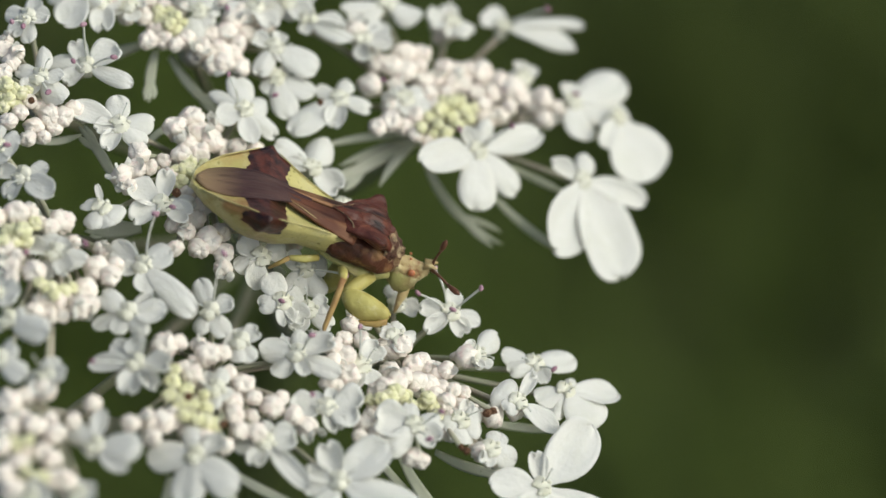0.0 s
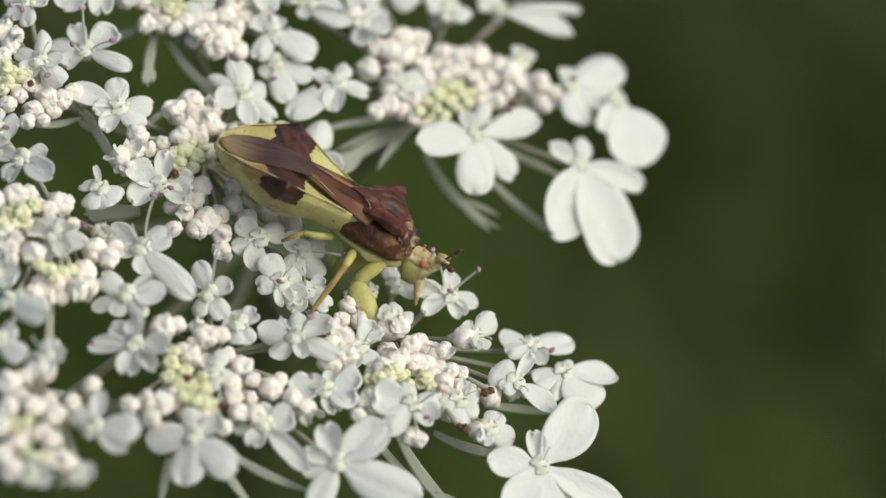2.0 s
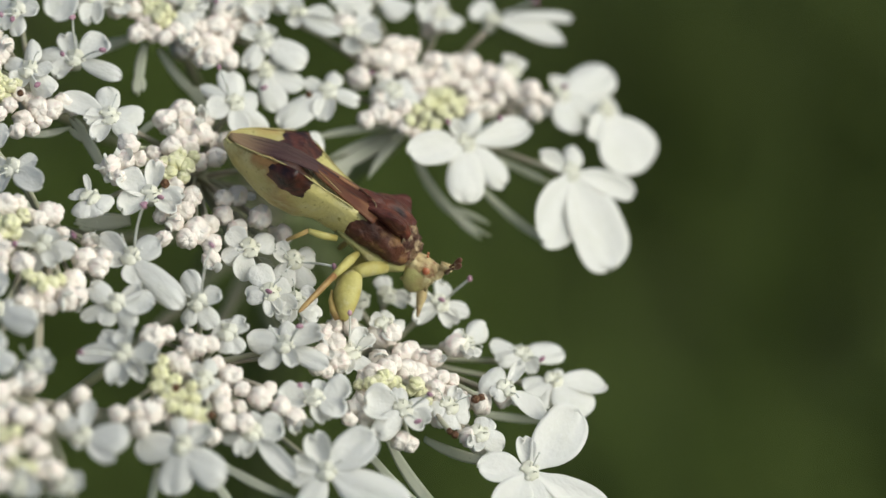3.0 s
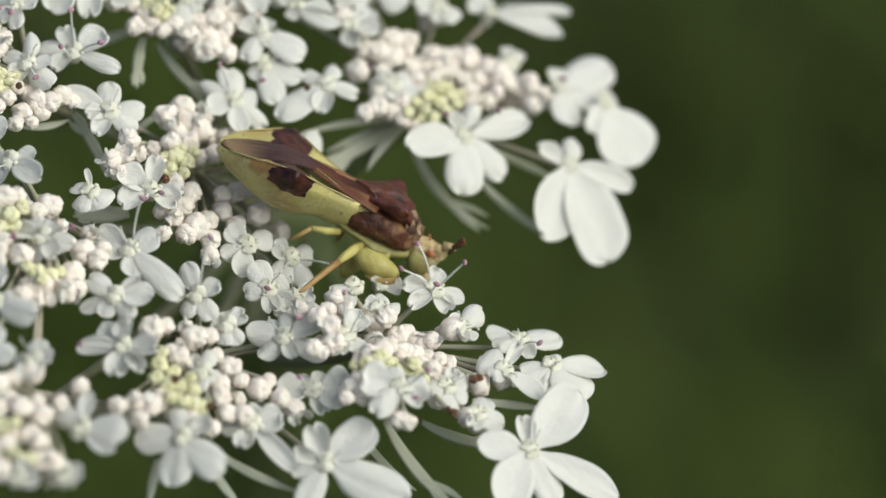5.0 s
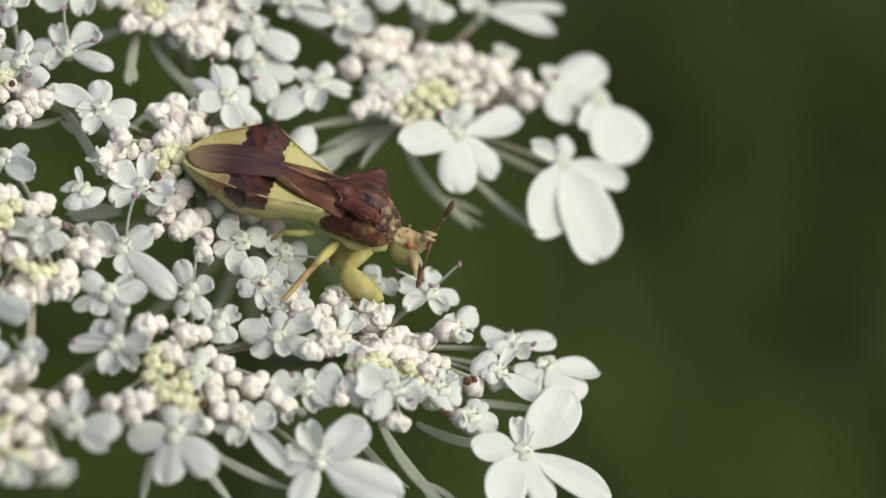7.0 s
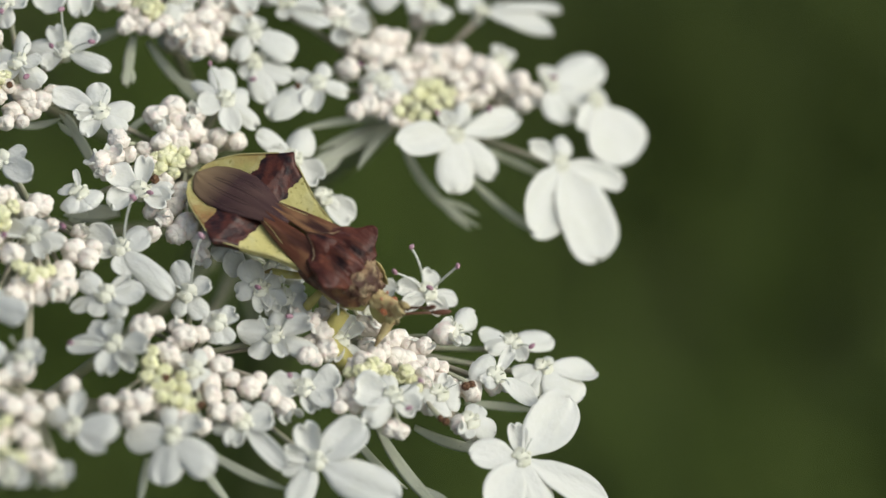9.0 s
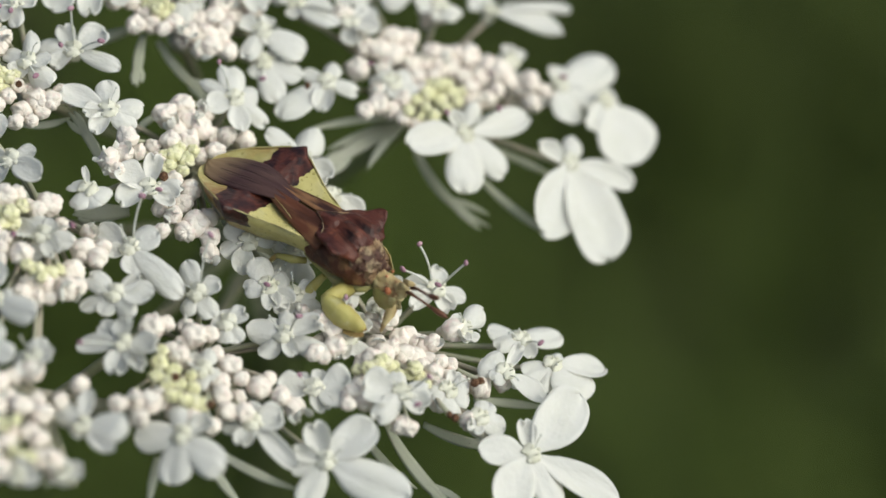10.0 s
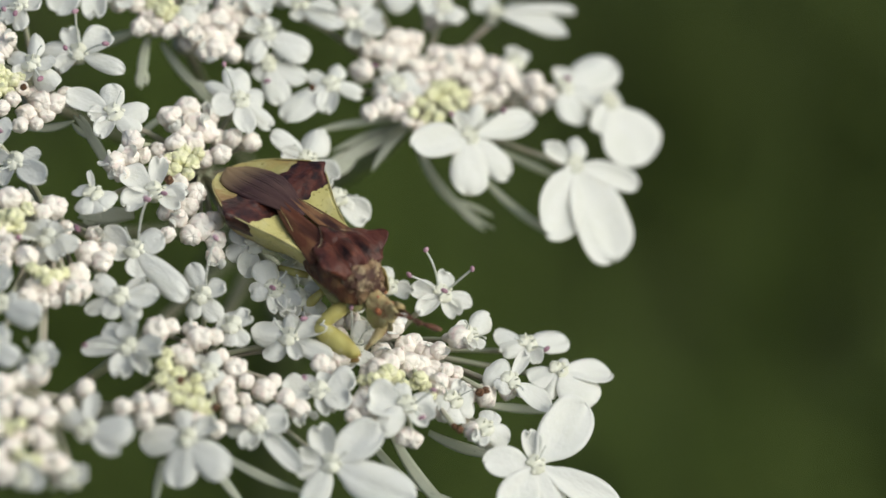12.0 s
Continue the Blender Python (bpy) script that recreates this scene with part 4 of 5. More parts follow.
bractlet(u1, -1.16, -3.52, 2.94, -1.37, -5.46, 1.93, 0.35, 0.08)
bractlet(u1, -0.68, -3.2, 2.42, 1.4, -4.97, 0.91, 0.32, 0.17)
bractlet(u1, -1.86, -1.87, 1.96, -3.99, -2.81, 1.99, 0.38, -0.08)


def flower_stalk():
    """The plant's main stalk from the ground to the hub, with the bracts below the rays."""
    s = new("flower_stalk")
    s.matrix_basis = pose(*HUB)
    tagged(s, "pale green ribbed stalk of the wild carrot", "flower stalk")
    bm = bmesh.new()
    bend, foot = Vector((-0.0097, 0.2006, -0.1652)), Vector((-0.06, 0.34, -0.03 - HUB[2]))
    pts = [bend * (2 * u * (1 - u)) + foot * u * u for u in (i / 24 for i in range(25))]
    tube(bm, pts, [0.0014 + 0.0014 * i / 24 for i in range(25)], 14)
    part("stem", bm, STEM, s)
    for k in range(8):
        a = k * 0.785 + 0.2
        d = Vector((math.cos(a), math.sin(a), -0.8))
        part("bract", tube(bmesh.new(), [d * 0.0012, d * 0.003, d * 0.005 + Vector((0, 0, -0.002))], [0.0004, 0.0003, 0.0001], 6), STEM, s)
    a, b = Vector((-0.01765, -0.008, 0.8003)) - Vector(HUB), Vector((-0.00936, -0.00677, 0.79699)) - Vector(HUB)
    part("ray", tube(bmesh.new(), arc(a, b, Vector((0, 0, -0.0006)), 10), [0.00042] * 11, 9), STALK, s)
    return s


stalk = flower_stalk()


# ---- the ambush bug: x forward, y to its left, z up, in millimetres
def oval(x, half, top, low, n=20, edge=0.0, power=1.0, mid=0.0):
    """A ring across the body at x; edge lifts the rims, mid sinks the back's middle."""
    ring = []
    zc = 0.5 * (top + low)
    for k in range(n):
        a = 2 * math.pi * k / n
        c, s = math.cos(a), math.sin(a)
        y = half * math.copysign(abs(c) ** power, c)
        z = zc + (top - zc) * s if s > 0 else zc + (zc - low) * s
        z += edge * abs(c) ** 3 - (mid * (1 - abs(c)) if s > 0 else 0)
        ring.append(Vector((x, y, z)) * MM)
    return ring


def kite(x, half, rim, deep, n=24):
    """A ring across the abdomen: sharp raised rims, a shallow dish above and a deep belly below."""
    ring = []
    for k in range(n):
        c = 1 - 2 * k / n
        ring.append(Vector((x, half * c, rim - min(0.35, 0.22 * half) * (1 - abs(c) ** 1.6))) * MM)
    for k in range(n):
        c = -1 + 2 * k / n
        ring.append(Vector((x, half * c * (0.94 + 0.06 * abs(c)), rim - deep * (1 - abs(c) ** 2.2) ** 0.75)) * MM)
    return ring


def saddle(x, half, top, flare, n=24):
    """A ring across the pronotum: a humped shield whose sides thin out into raised flat corners."""
    upper = [(1 - 2 * k / n, 0) for k in range(n)]
    lower = [(-1 + 2 * k / n, 1) for k in range(n)]
    ring = []
    for c, under in upper + lower:
        z = top - 0.30 * abs(c) ** 2.2 + (flare + 0.12) * abs(c) ** 5
        if under:
            z -= 0.10 + 0.75 * (1 - abs(c) ** 1.6)
        ring.append(Vector((x, half * c, z)) * MM)
    return ring


def finer(rows, k=3):
    """Rows of numbers with k steps between each pair, on a smooth curve through them."""
    out = []
    for i in range(len(rows) - 1):
        p = [rows[max(0, i - 1)], rows[i], rows[i + 1], rows[min(len(rows) - 1, i + 2)]]
        for s in range(k):
            t = s / k
            out.append(tuple(b + 0.5 * t * (c - a + t * (2 * a - 5 * b + 4 * c - d + t * (3 * (b - c) + d - a))) for a, b, c, d in zip(*p)))
    return out + [rows[-1]]


def rough(bm, amount, scale, seed=0):
    for v in bm.verts:
        v.co += amount * MM * noise.noise_vector(v.co / MM * scale + Vector((seed, 0, 0)))
    return bm


def segment(pts, radii, squash=1.0, sides=12):
    """A limb in mm along pts."""
    return tube(bmesh.new(), [Vector(p) * MM for p in pts], [r * MM for r in radii], sides, squash)


def ambush_bug():
    bug = new("ambush_bug")
    tagged(bug, "yellow and dark brown ambush bug on white wild carrot flowers", "insect")
    # abdomen: a broad kite with raised corners and a deep belly
    rows = [(-5.25, 0.34, -0.40, 0.26), (-5.0, 0.84, -0.26, 0.62), (-4.4, 1.42, 0.08, 1.22), (-3.7, 1.84, 0.42, 1.7), (-3.1, 2.18, 0.70, 2.1), (-2.75, 2.46, 0.86, 2.25),
            (-2.6, 2.48, 0.88, 2.28), (-2.35, 2.22, 0.82, 2.25), (-1.5, 1.80, 0.72, 2.0), (-0.8, 1.46, 0.68, 1.62), (0.0, 1.2, 0.66, 1.5), (0.7, 1.05, 0.66, 1.4)]
    part("abdomen", rough(loft(bmesh.new(), [kite(*r) for r in finer(rows, 2)]), 0.05, 1.6), ABDOMEN, bug, "yellow abdomen with a dark brown band")
    for s in (1, -1):
        for pick in (rows[1:5], rows[7:11]):
            part("abdomen_rim", segment([(x, s * (h + 0.01), z + 0.02) for x, h, z, d in finer(pick, 3)], [0.015] + [0.028] * (3 * len(pick) - 4) + [0.015], 1, 7), RIM, bug, "pale thin rim of the abdomen")
    # forewings: leathery brown plates and the smoky membrane over the back
    for s in (1, -1):
        bm = bmesh.new()
        grid = []
        for i in range(13):
            u = i / 12
            x = 1.15 - 3.1 * u
            inner, outer = 0.04 + 0.05 * u, 1.22 * (1 - u) ** 0.9 + 0.42 * u + 0.08
            grid.append([Vector((x - 0.25 * (k / 6) * (1 - u), s * (inner + (outer - inner) * k / 6), 1.12 - 0.30 * u - 0.40 * (k / 6) ** 2 * (1 - 0.7 * u) + 0.05 * math.sin(k * 2.1))) * MM for k in range(7)])
        sheets = [[[bm.verts.new(p + Vector((0, 0, o * MM))) for p in r] for r in grid] for o in (0, -0.09)]
        for q in sheets:
            for a, b in zip(q, q[1:]):
                for k in range(6):
                    bm.faces.new((a[k], a[k + 1], b[k + 1], b[k]))
        top, low = sheets
        for a, b in zip(range(12), range(1, 13)):
            for k in (0, 6):
                bm.faces.new((top[a][k], top[b][k], low[b][k], low[a][k]))
        for k in range(6):
            for a in (0, 12):
                bm.faces.new((top[a][k], top[a][k + 1], low[a][k + 1], low[a][k]))
        part("forewing", bm, CORIUM, bug, "brown leathery forewing")
    rings = []
    for x, h, z in ((-1.0, 0.16, 0.80), (-1.45, 0.36, 0.75), (-2.0, 0.60, 0.71), (-2.6, 0.84, 0.60), (-3.2, 0.98, 0.43), (-3.9, 0.98, 0.14), (-4.4, 0.88, -0.08), (-4.8, 0.68, -0.24), (-5.05, 0.36, -0.33), (-5.2, 0.10, -0.38)):
        rings.append([Vector((x, h * c, z + 0.12 * (1 - c * c) + o + 0.012 * math.sin(14 * c + x))) * MM for c, o in [(-1 + k / 8, 0.02) for k in range(17)] + [(1 - k / 8, -0.04) for k in range(17)]])
    part("wing_membrane", loft(bmesh.new(), rings), MEMBRANE, bug, "smoky purplish wing membrane with fine veins")
    for k in range(15):
        c = -0.91 + 0.13 * k
        pts = [(-1.7, 0.46 * c, 0.86), (-2.6, 0.82 * c, 0.73), (-3.2, 0.95 * c, 0.565), (-3.9, 0.93 * c, 0.275), (-4.5, 0.72 * c, 0.01)]
        part("wing_vein", segment([(x, y, z - 0.12 * c * c) for x, y, z in pts], [0.010, 0.015, 0.015, 0.014, 0.008], 1, 6), VEIN, bug)
    for s in (1, -1):
        part("wing_margin", segment([(0.85, s * 1.24, 0.70), (0.2, s * 1.06, 0.70), (-0.6, s * 0.80, 0.72), (-1.3, s * 0.58, 0.76), (-1.8, s * 0.48, 0.78)], [0.016, 0.015, 0.013, 0.012, 0.008], 1, 7), RIM, bug, "pale edge of the forewing")
    # scutellum, pronotum with flared corners, collar and flanks
    rings = [oval(x, h, t, 0.75, 14) for x, h, t in ((-0.15, 0.06, 1.05), (0.1, 0.22, 1.2), (0.5, 0.40, 1.33), (0.95, 0.55, 1.38))]
    part("scutellum", loft(bmesh.new(), rings), PRONOTUM, bug)
    for s in (1, -1):
        part("scutellum_margin", segment([(-0.15, s * 0.05, 1.08), (0.3, s * 0.32, 1.16), (0.62, s * 0.62, 1.14), (0.72, s * 0.95, 1.06)], [0.018, 0.022, 0.026, 0.018], 1, 7), COLLAR, bug, "pale margin of the scutellum")
    rows = [(0.40, 0.86, 1.06, 0.02), (0.75, 1.10, 1.26, 0.04), (1.1, 1.24, 1.36, 0.08), (1.35, 1.44, 1.40, 0.20), (1.6, 1.60, 1.40, 0.30), (1.80, 1.60, 1.37, 0.32), (1.97, 1.40, 1.33, 0.22), (2.1, 1.12, 1.28, 0.08), (2.35, 0.94, 1.18, 0.0)]
    bm = loft(bmesh.new(), [saddle(*r) for r in finer(rows, 4)])
    for v in bm.verts:
        p = v.co / MM
        if p.z > 0.9 and abs(p.y) < 1.15:
            v.co.z += MM * (0.15 * math.cos(7.5 * p.y) + 0.06 * math.cos(15 * p.y + 2 * p.x)) * max(0, min(1, 1.6 * (p.x - 0.6))) * (1.15 - abs(p.y))
    part("pronotum", rough(rough(bm, 0.04, 1.8), 0.016, 8), PRONOTUM, bug, "dark reddish-brown ridged pronotum with pointed corners")
    rows = [(2.2, 0.95, 1.24, -0.1), (2.5, 0.84, 1.12, -0.2), (2.8, 0.70, 0.95, -0.2), (3.0, 0.56, 0.78, -0.1), (3.12, 0.40, 0.62, 0.0)]
    part("collar", rough(rough(loft(bmesh.new(), [oval(x, h, t, b, 40, 0, 0.85) for x, h, t, b in finer(rows, 4)]), 0.12, 4.5, 2), 0.10, 11), COLLAR, bug, "tan granular collar behind the head")
    rows = [(0.1, 0.86, 0.75, -0.52), (0.6, 1.06, 0.85, -0.54), (1.2, 1.14, 0.9, -0.52), (1.9, 1.10, 0.9, -0.46), (2.5, 0.95, 0.8, -0.42), (2.9, 0.7, 0.6, -0.3)]
    part("thorax", rough(rough(loft(bmesh.new(), [oval(x, h, t, b, 36, 0, 0.7) for x, h, t, b in finer(rows, 4)]), 0.10, 2.5, 4), 0.04, 8), FLANK, bug, "brown flank above yellowish underside")
    rows = [(0.1, 0.60, -0.35, -0.80), (0.5, 0.74, -0.35, -0.84), (1.2, 0.80, -0.33, -0.88), (1.9, 0.90, -0.3, -0.92), (2.6, 0.76, -0.16, -0.74), (3.0, 0.55, -0.05, -0.5)]
    part("sternum", rough(loft(bmesh.new(), [oval(x, h, t, b, 20) for x, h, t, b in rows]), 0.07, 2.5, 6), STERNUM, bug, "yellow underside of the thorax")
    flange = [(2.15, 0.04, 0.40, 0.10), (2.32, 0.08, 0.52, -0.14), (2.55, 0.10, 0.56, -0.30), (2.8, 0.09, 0.52, -0.32), (3.0, 0.07, 0.42, -0.16), (3.14, 0.03, 0.30, 0.08)]
    bm = loft(bmesh.new(), [[v + Vector((0, (1.0 - 0.42 * max(0, x - 2.45)) * MM, 0)) for v in oval(x, h, t, b, 18)] for x, h, t, b in finer(flange, 4)])
    part("thorax_flange", rough(bm, 0.06, 5, 11), RIM, bug, "pale yellow flange beside the head")
    # head with pale cheeks, a forked brow, eyes, feelers and beak
    rows = [(2.95, 0.32, 0.56, -0.26), (3.25, 0.36, 0.55, -0.46), (3.6, 0.37, 0.54, -0.58), (3.95, 0.31, 0.58, -0.50), (4.2, 0.22, 0.62, -0.14), (4.38, 0.13, 0.62, 0.22)]
    bm = loft(bmesh.new(), [oval(x, h, t, b, 30) for x, h, t, b in finer(rows, 4)])
    for s in (1, -1):
        tube(bm, [Vector((x, s * y, z)) * MM for x, y, z in ((4.05, 0.12, 0.58), (4.32, 0.15, 0.68), (4.52, 0.18, 0.77))], [0.14 * MM, 0.10 * MM, 0.04 * MM], 8)
    part("head", rough(rough(bm, 0.11, 3, 8), 0.045, 9), HEAD, bug, "pale tan head with a forked brow")
    for s in (1, -1):
        part("eye", ball(bmesh.new(), Vector((3.74, s * 0.33, 0.16)) * MM, (0.15 * MM, 0.11 * MM, 0.14 * MM), 16, 10), EYE_RED, bug, "orange-red eye")
        part("ocellus", ball(bmesh.new(), Vector((3.45, s * 0.18, 0.62)) * MM, (0.06 * MM, 0.06 * MM, 0.05 * MM), 10, 7), EYE_RED, bug)
        cheek = [(3.12, 0.14, 0.0, -0.42), (3.3, 0.20, 0.10, -0.72), (3.6, 0.22, 0.10, -0.92), (3.9, 0.19, 0.06, -0.84), (4.12, 0.10, 0.0, -0.48)]
        bm = loft(bmesh.new(), [[v + Vector((0, s * 0.19 * MM, 0)) for v in oval(x, h, t, b, 16)] for x, h, t, b in finer(cheek, 3)])
        part("cheek", rough(bm, 0.05, 5, s), STERNUM, bug, "pale greenish-yellow cheek")
    feelers = []
    for s in (1, -1):
        f = part("antenna", segment([(0, 0, 0), (0.35, 0, 0.05), (0.7, 0, 0.03), (1.05, 0, 0)], [0.085, 0.055, 0.05, 0.05], 1, 8), FEELER, bug)
        part("club", segment([(1.05, 0, 0), (1.35, 0, 0), (1.6, 0, 0.02), (1.78, 0, 0.04)], [0.055, 0.11, 0.11, 0.04], 1, 10), FEELER, f, "dark brown club of the feeler")
        feelers.append(f)
    part("beak", segment([(4.15, 0, -0.1), (4.2, 0, -0.5), (3.7, 0, -0.75), (3.2, 0, -0.72)], [0.16, 0.14, 0.11, 0.06]), HEAD, bug)
    # the far side's legs and both hind legs keep their place on the body
    part("hind_femur", segment([(0.3, -0.60, -0.84), (-0.2, -0.82, -1.02), (-0.75, -0.98, -1.16)], [0.12, 0.15, 0.10]), LEG, bug)
    part("hind_tibia", segment([(-0.75, -0.98, -1.16), (-0.95, -0.92, -1.6), (-1.15, -0.88, -2.0)], [0.09, 0.085, 0.06]), SHIN, bug)
    part("hind_femur", segment([(0.3, 0.75, -0.75), (-0.5, 1.25, -0.85), (-1.3, 1.65, -1.1)], [0.17, 0.20, 0.14]), LEG, bug)
    part("hind_tibia", segment([(-1.3, 1.65, -1.1), (-1.35, 1.55, -1.4), (-1.4, 1.5, -1.65)], [0.12, 0.11, 0.08]), SHIN, bug)
    part("fore_femur", femur(), LEG, bug, "swollen yellow grasping foreleg", m=pose(2.0 * MM, 0.45 * MM, -0.75 * MM, 0, 105, 20))
    part("mid_femur", segment([(1.2, 0.7, -0.8), (1.2, 1.3, -1.1), (1.1, 1.9, -1.3)], [0.17, 0.20, 0.14]), LEG, bug)
    part("mid_tibia", segment([(1.1, 1.9, -1.3), (1.0, 1.85, -1.6), (0.95, 1.8, -1.9)], [0.12, 0.11, 0.08]), SHIN, bug)
    # the near side's fore and middle legs reach and grip
    coxa = part("fore_coxa", segment([(0, 0, 0), (0.5, 0, 0.05), (1.0, 0, 0.03), (1.3, 0, 0)], [0.27, 0.30, 0.27, 0.2]), LEG, bug)
    grip = part("fore_femur", femur(), LEG, bug, "swollen yellow grasping foreleg")
    part("claw", segment([(1.86, 0.0, 0.0), (1.84, -0.05, -0.26), (1.60, -0.08, -0.47), (1.22, -0.10, -0.64), (0.82, -0.10, -0.70)], [0.11, 0.13, 0.13, 0.10, 0.04]), SHIN, grip, "brown folded claw")
    thigh = part("mid_femur", segment([(0, 0, 0), (0.6, 0, 0.05), (1.2, 0, 0.05), (1.75, 0, 0)], [0.13, 0.19, 0.17, 0.12]), LEG, bug)
    shin = part("mid_tibia", segment([(0, 0, 0), (0.7, 0, 0.03), (1.4, 0, 0), (1.95, 0, -0.03), (2.2, 0.02, 0.1)], [0.12, 0.12, 0.11, 0.09, 0.04]), SHIN, bug)
    reach = part("fore_leg", segment([(0, 0, 0), (0.35, 0, 0.06), (0.75, 0, 0.07), (1.1, 0, 0.02), (1.5, 0, 0)], [0.17, 0.22, 0.20, 0.12, 0.05]), HEAD, bug, "pale tan slender foreleg")
    return bug, coxa, grip, thigh, shin, reach, *feelers


def femur():
    """The swollen, keeled thigh of the grasping leg, along x from its joint."""
    rows = [(-0.12, 0.10, 0.08, -0.14), (0.0, 0.24, 0.24, -0.34), (0.3, 0.38, 0.38, -0.58), (0.7, 0.44, 0.42, -0.70), (1.1, 0.43, 0.40, -0.66), (1.5, 0.35, 0.32, -0.48), (1.8, 0.25, 0.22, -0.28), (1.96, 0.10, 0.08, -0.12)]
    return rough(loft(bmesh.new(), [oval(0.96 * x, 0.9 * h, 0.9 * t, 0.9 * b, 24) for x, h, t, b in finer(rows, 3)]), 0.03, 3, 9)


bug, coxa, grip, thigh, shin, reach, feeler_left, feeler_right = ambush_bug()


# ---- what moves: the wind sways the flower head, the bug shifts its weight and reaches
def swing(pivot, rows):
    """Rows of (seconds, shift in mm, turn in degrees about pivot) as rows of (seconds, matrix)."""
    there = Matrix.Translation(pivot)
    return [(t, there @ pose(x * MM, y * MM, z * MM, rx, ry, rz) @ there.inverted()) for t, x, y, z, rx, ry, rz in rows]


def motions():
    sway = swing((-0.00693, -0.00126, 0.80086), [(0, 0, 0, 0, 0, 0, 0),
                  (0.5, -0.259, 0.549, -0.06, -0.01, -0.13, -0.07),
                  (1, -0.953, 1.166, 0.081, -0.15, -0.12, -0.09),
                  (1.5, -0.684, 1.177, 0.225, -0.14, -0.07, 0.03),
                  (2, -0.075, 0.737, 0.218, -0.04, 0.06, 0.04),
                  (2.5, -0.127, 0.517, -0.033, -0.02, -0.02, -0.08),
                  (3, -0.463, 0.632, -0.136, -0.02, -0.14, -0.09),
                  (5, -0.508, 0.859, 0.058, -0.18, -0.23, 0.01),
                  (5.5, -0.26, 0.678, 0.127, -0.33, -0.29, 0.03),
                  (6, -0.226, 0.964, 0.055, -0.13, -0.24, -0.05),
                  (6.5, -0.638, 1.108, 0.019, -0.01, -0.29, -0.04),
                  (7, -0.772, 0.968, 0.076, -0.1, -0.22, 0.06),
                  (9, -0.861, 1.001, 0.003, -0.13, -0.29, 0.09),
                  (9.5, -0.614, 0.918, 0.054, -0.17, -0.29, 0.07),
                  (10, -0.494, 0.81, 0.189, -0.22, -0.33, 0.01),
                  (10.5, -0.754, 1.205, -0.03, -0.03, -0.37, -0.01),
                  (11, -0.915, 1.124, 0.002, -0.03, -0.43, 0.04),
                  (11.5, -0.648, 0.744, 0.118, -0.16, -0.39, 0.09),
                  (12, -0.322, 0.813, 0.06, -0.1, -0.44, 0.01)])
    rear = swing((-0.00993, 0.00265, 0.80238), [(0, 0, 0, 0, 0, 0, 0),
                  (0.5, -0.223, 0.372, 0.042, 0, -0.06, -0.27),
                  (1, -0.912, 0.718, 0.387, 0.19, 0.05, -0.28),
                  (1.5, -0.667, 0.967, 0.371, -0.62, -0.26, -0.15),
                  (2, -0.08, 0.786, 0.226, -0.69, -0.39, -0.31),
                  (2.5, -0.09, 0.35, 0.108, -1.04, 0.14, -0.26),
                  (3, -0.423, 0.556, -0.056, -0.96, -0.18, -0.68),
                  (5, -0.464, 1.226, -0.375, -0.93, 1.1, -0.65),
                  (5.5, -0.247, 1.15, -0.406, -1.11, 1.18, -1.04),
                  (6, -0.205, 1.27, -0.344, -0.96, 0.6, -0.74),
                  (6.5, -0.585, 0.904, 0.08, -1.29, -0.37, -0.94),
                  (7, -0.702, 0.564, 0.269, -1.42, -0.3, -0.89),
                  (9, -0.772, 0.488, 0.198, -1.28, -0.28, -1.07),
                  (9.5, -0.51, 0.454, 0.24, -1.68, 0.2, -1.14),
                  (10, -0.421, 0.37, 0.399, -1.93, -0.18, -1.14),
                  (10.5, -0.635, 0.354, 0.51, -1.39, -0.6, -0.97),
                  (11, -0.781, 0.346, 0.393, -1.35, -0.61, -1.23),
                  (11.5, -0.581, 0.499, 0.146, -1.38, -0.58, -0.91),
                  (12, -0.223, 0.256, 0.34, -1.43, -0.7, -1.2)])
    front = swing((0.00239, -0.00355, 0.79633), [(0, 0, 0, 0, 0, 0, 0),
                   (0.5, -0.252, 0.334, 0.26, -0.38, -0.28, 0.17),
                   (1, -0.922, 1.059, 0.263, -1.21, 0.08, 0.13),
                   (1.5, -0.666, 0.824, 0.62, -0.86, -0.2, 0.08),
                   (2, -0.08, 0.713, 0.335, -0.9, -0.35, 0.07),
                   (2.5, -0.14, 0.451, 0.225, -1.66, -0.55, 0.19),
                   (3, -0.416, 1.558, -0.808, -2.17, -0.18, -0.05),
                   (5, -0.54, 0.029, 1.409, -5.65, -0.55, 1.03),
                   (5.5, -0.28, 1.154, 0.556, -6.35, -1.61, 0.88),
                   (6, -0.277, -0.441, 1.936, -5.7, -0.74, 1.39),
                   (6.5, -0.65, 0.113, 1.356, -4.69, -0.7, 1.1),
                   (7, -0.746, 0.841, 0.623, -5.15, -0.58, 0.85),
                   (9, -0.811, 0.78, 0.513, -2.96, -0.31, 0.88),
                   (9.5, -0.6, 0.504, 0.978, -2.97, -0.82, 0.98),
                   (10, -0.487, 0.511, 0.914, -3.36, -0.63, 1.02),
                   (10.5, -0.704, 0.876, 0.611, -1.33, -0.57, 0.71),
                   (11, -0.848, 0.556, 0.802, -0.76, -0.59, 0.59),
                   (11.5, -0.615, 0.498, 0.588, -0.99, -0.66, 0.68),
                   (12, -0.277, 0.456, 0.593, -0.81, -0.84, 0.4)])
    for thing, rows in ((stalk, sway), (u7, sway), (u3, rear), (u6, front), (u5, sway), (u4, sway), (u8, sway), (u2, sway), (u1, sway)):
        rest = thing.matrix_basis.copy()
        walk(thing, [(t, m @ rest) for t, m in rows])
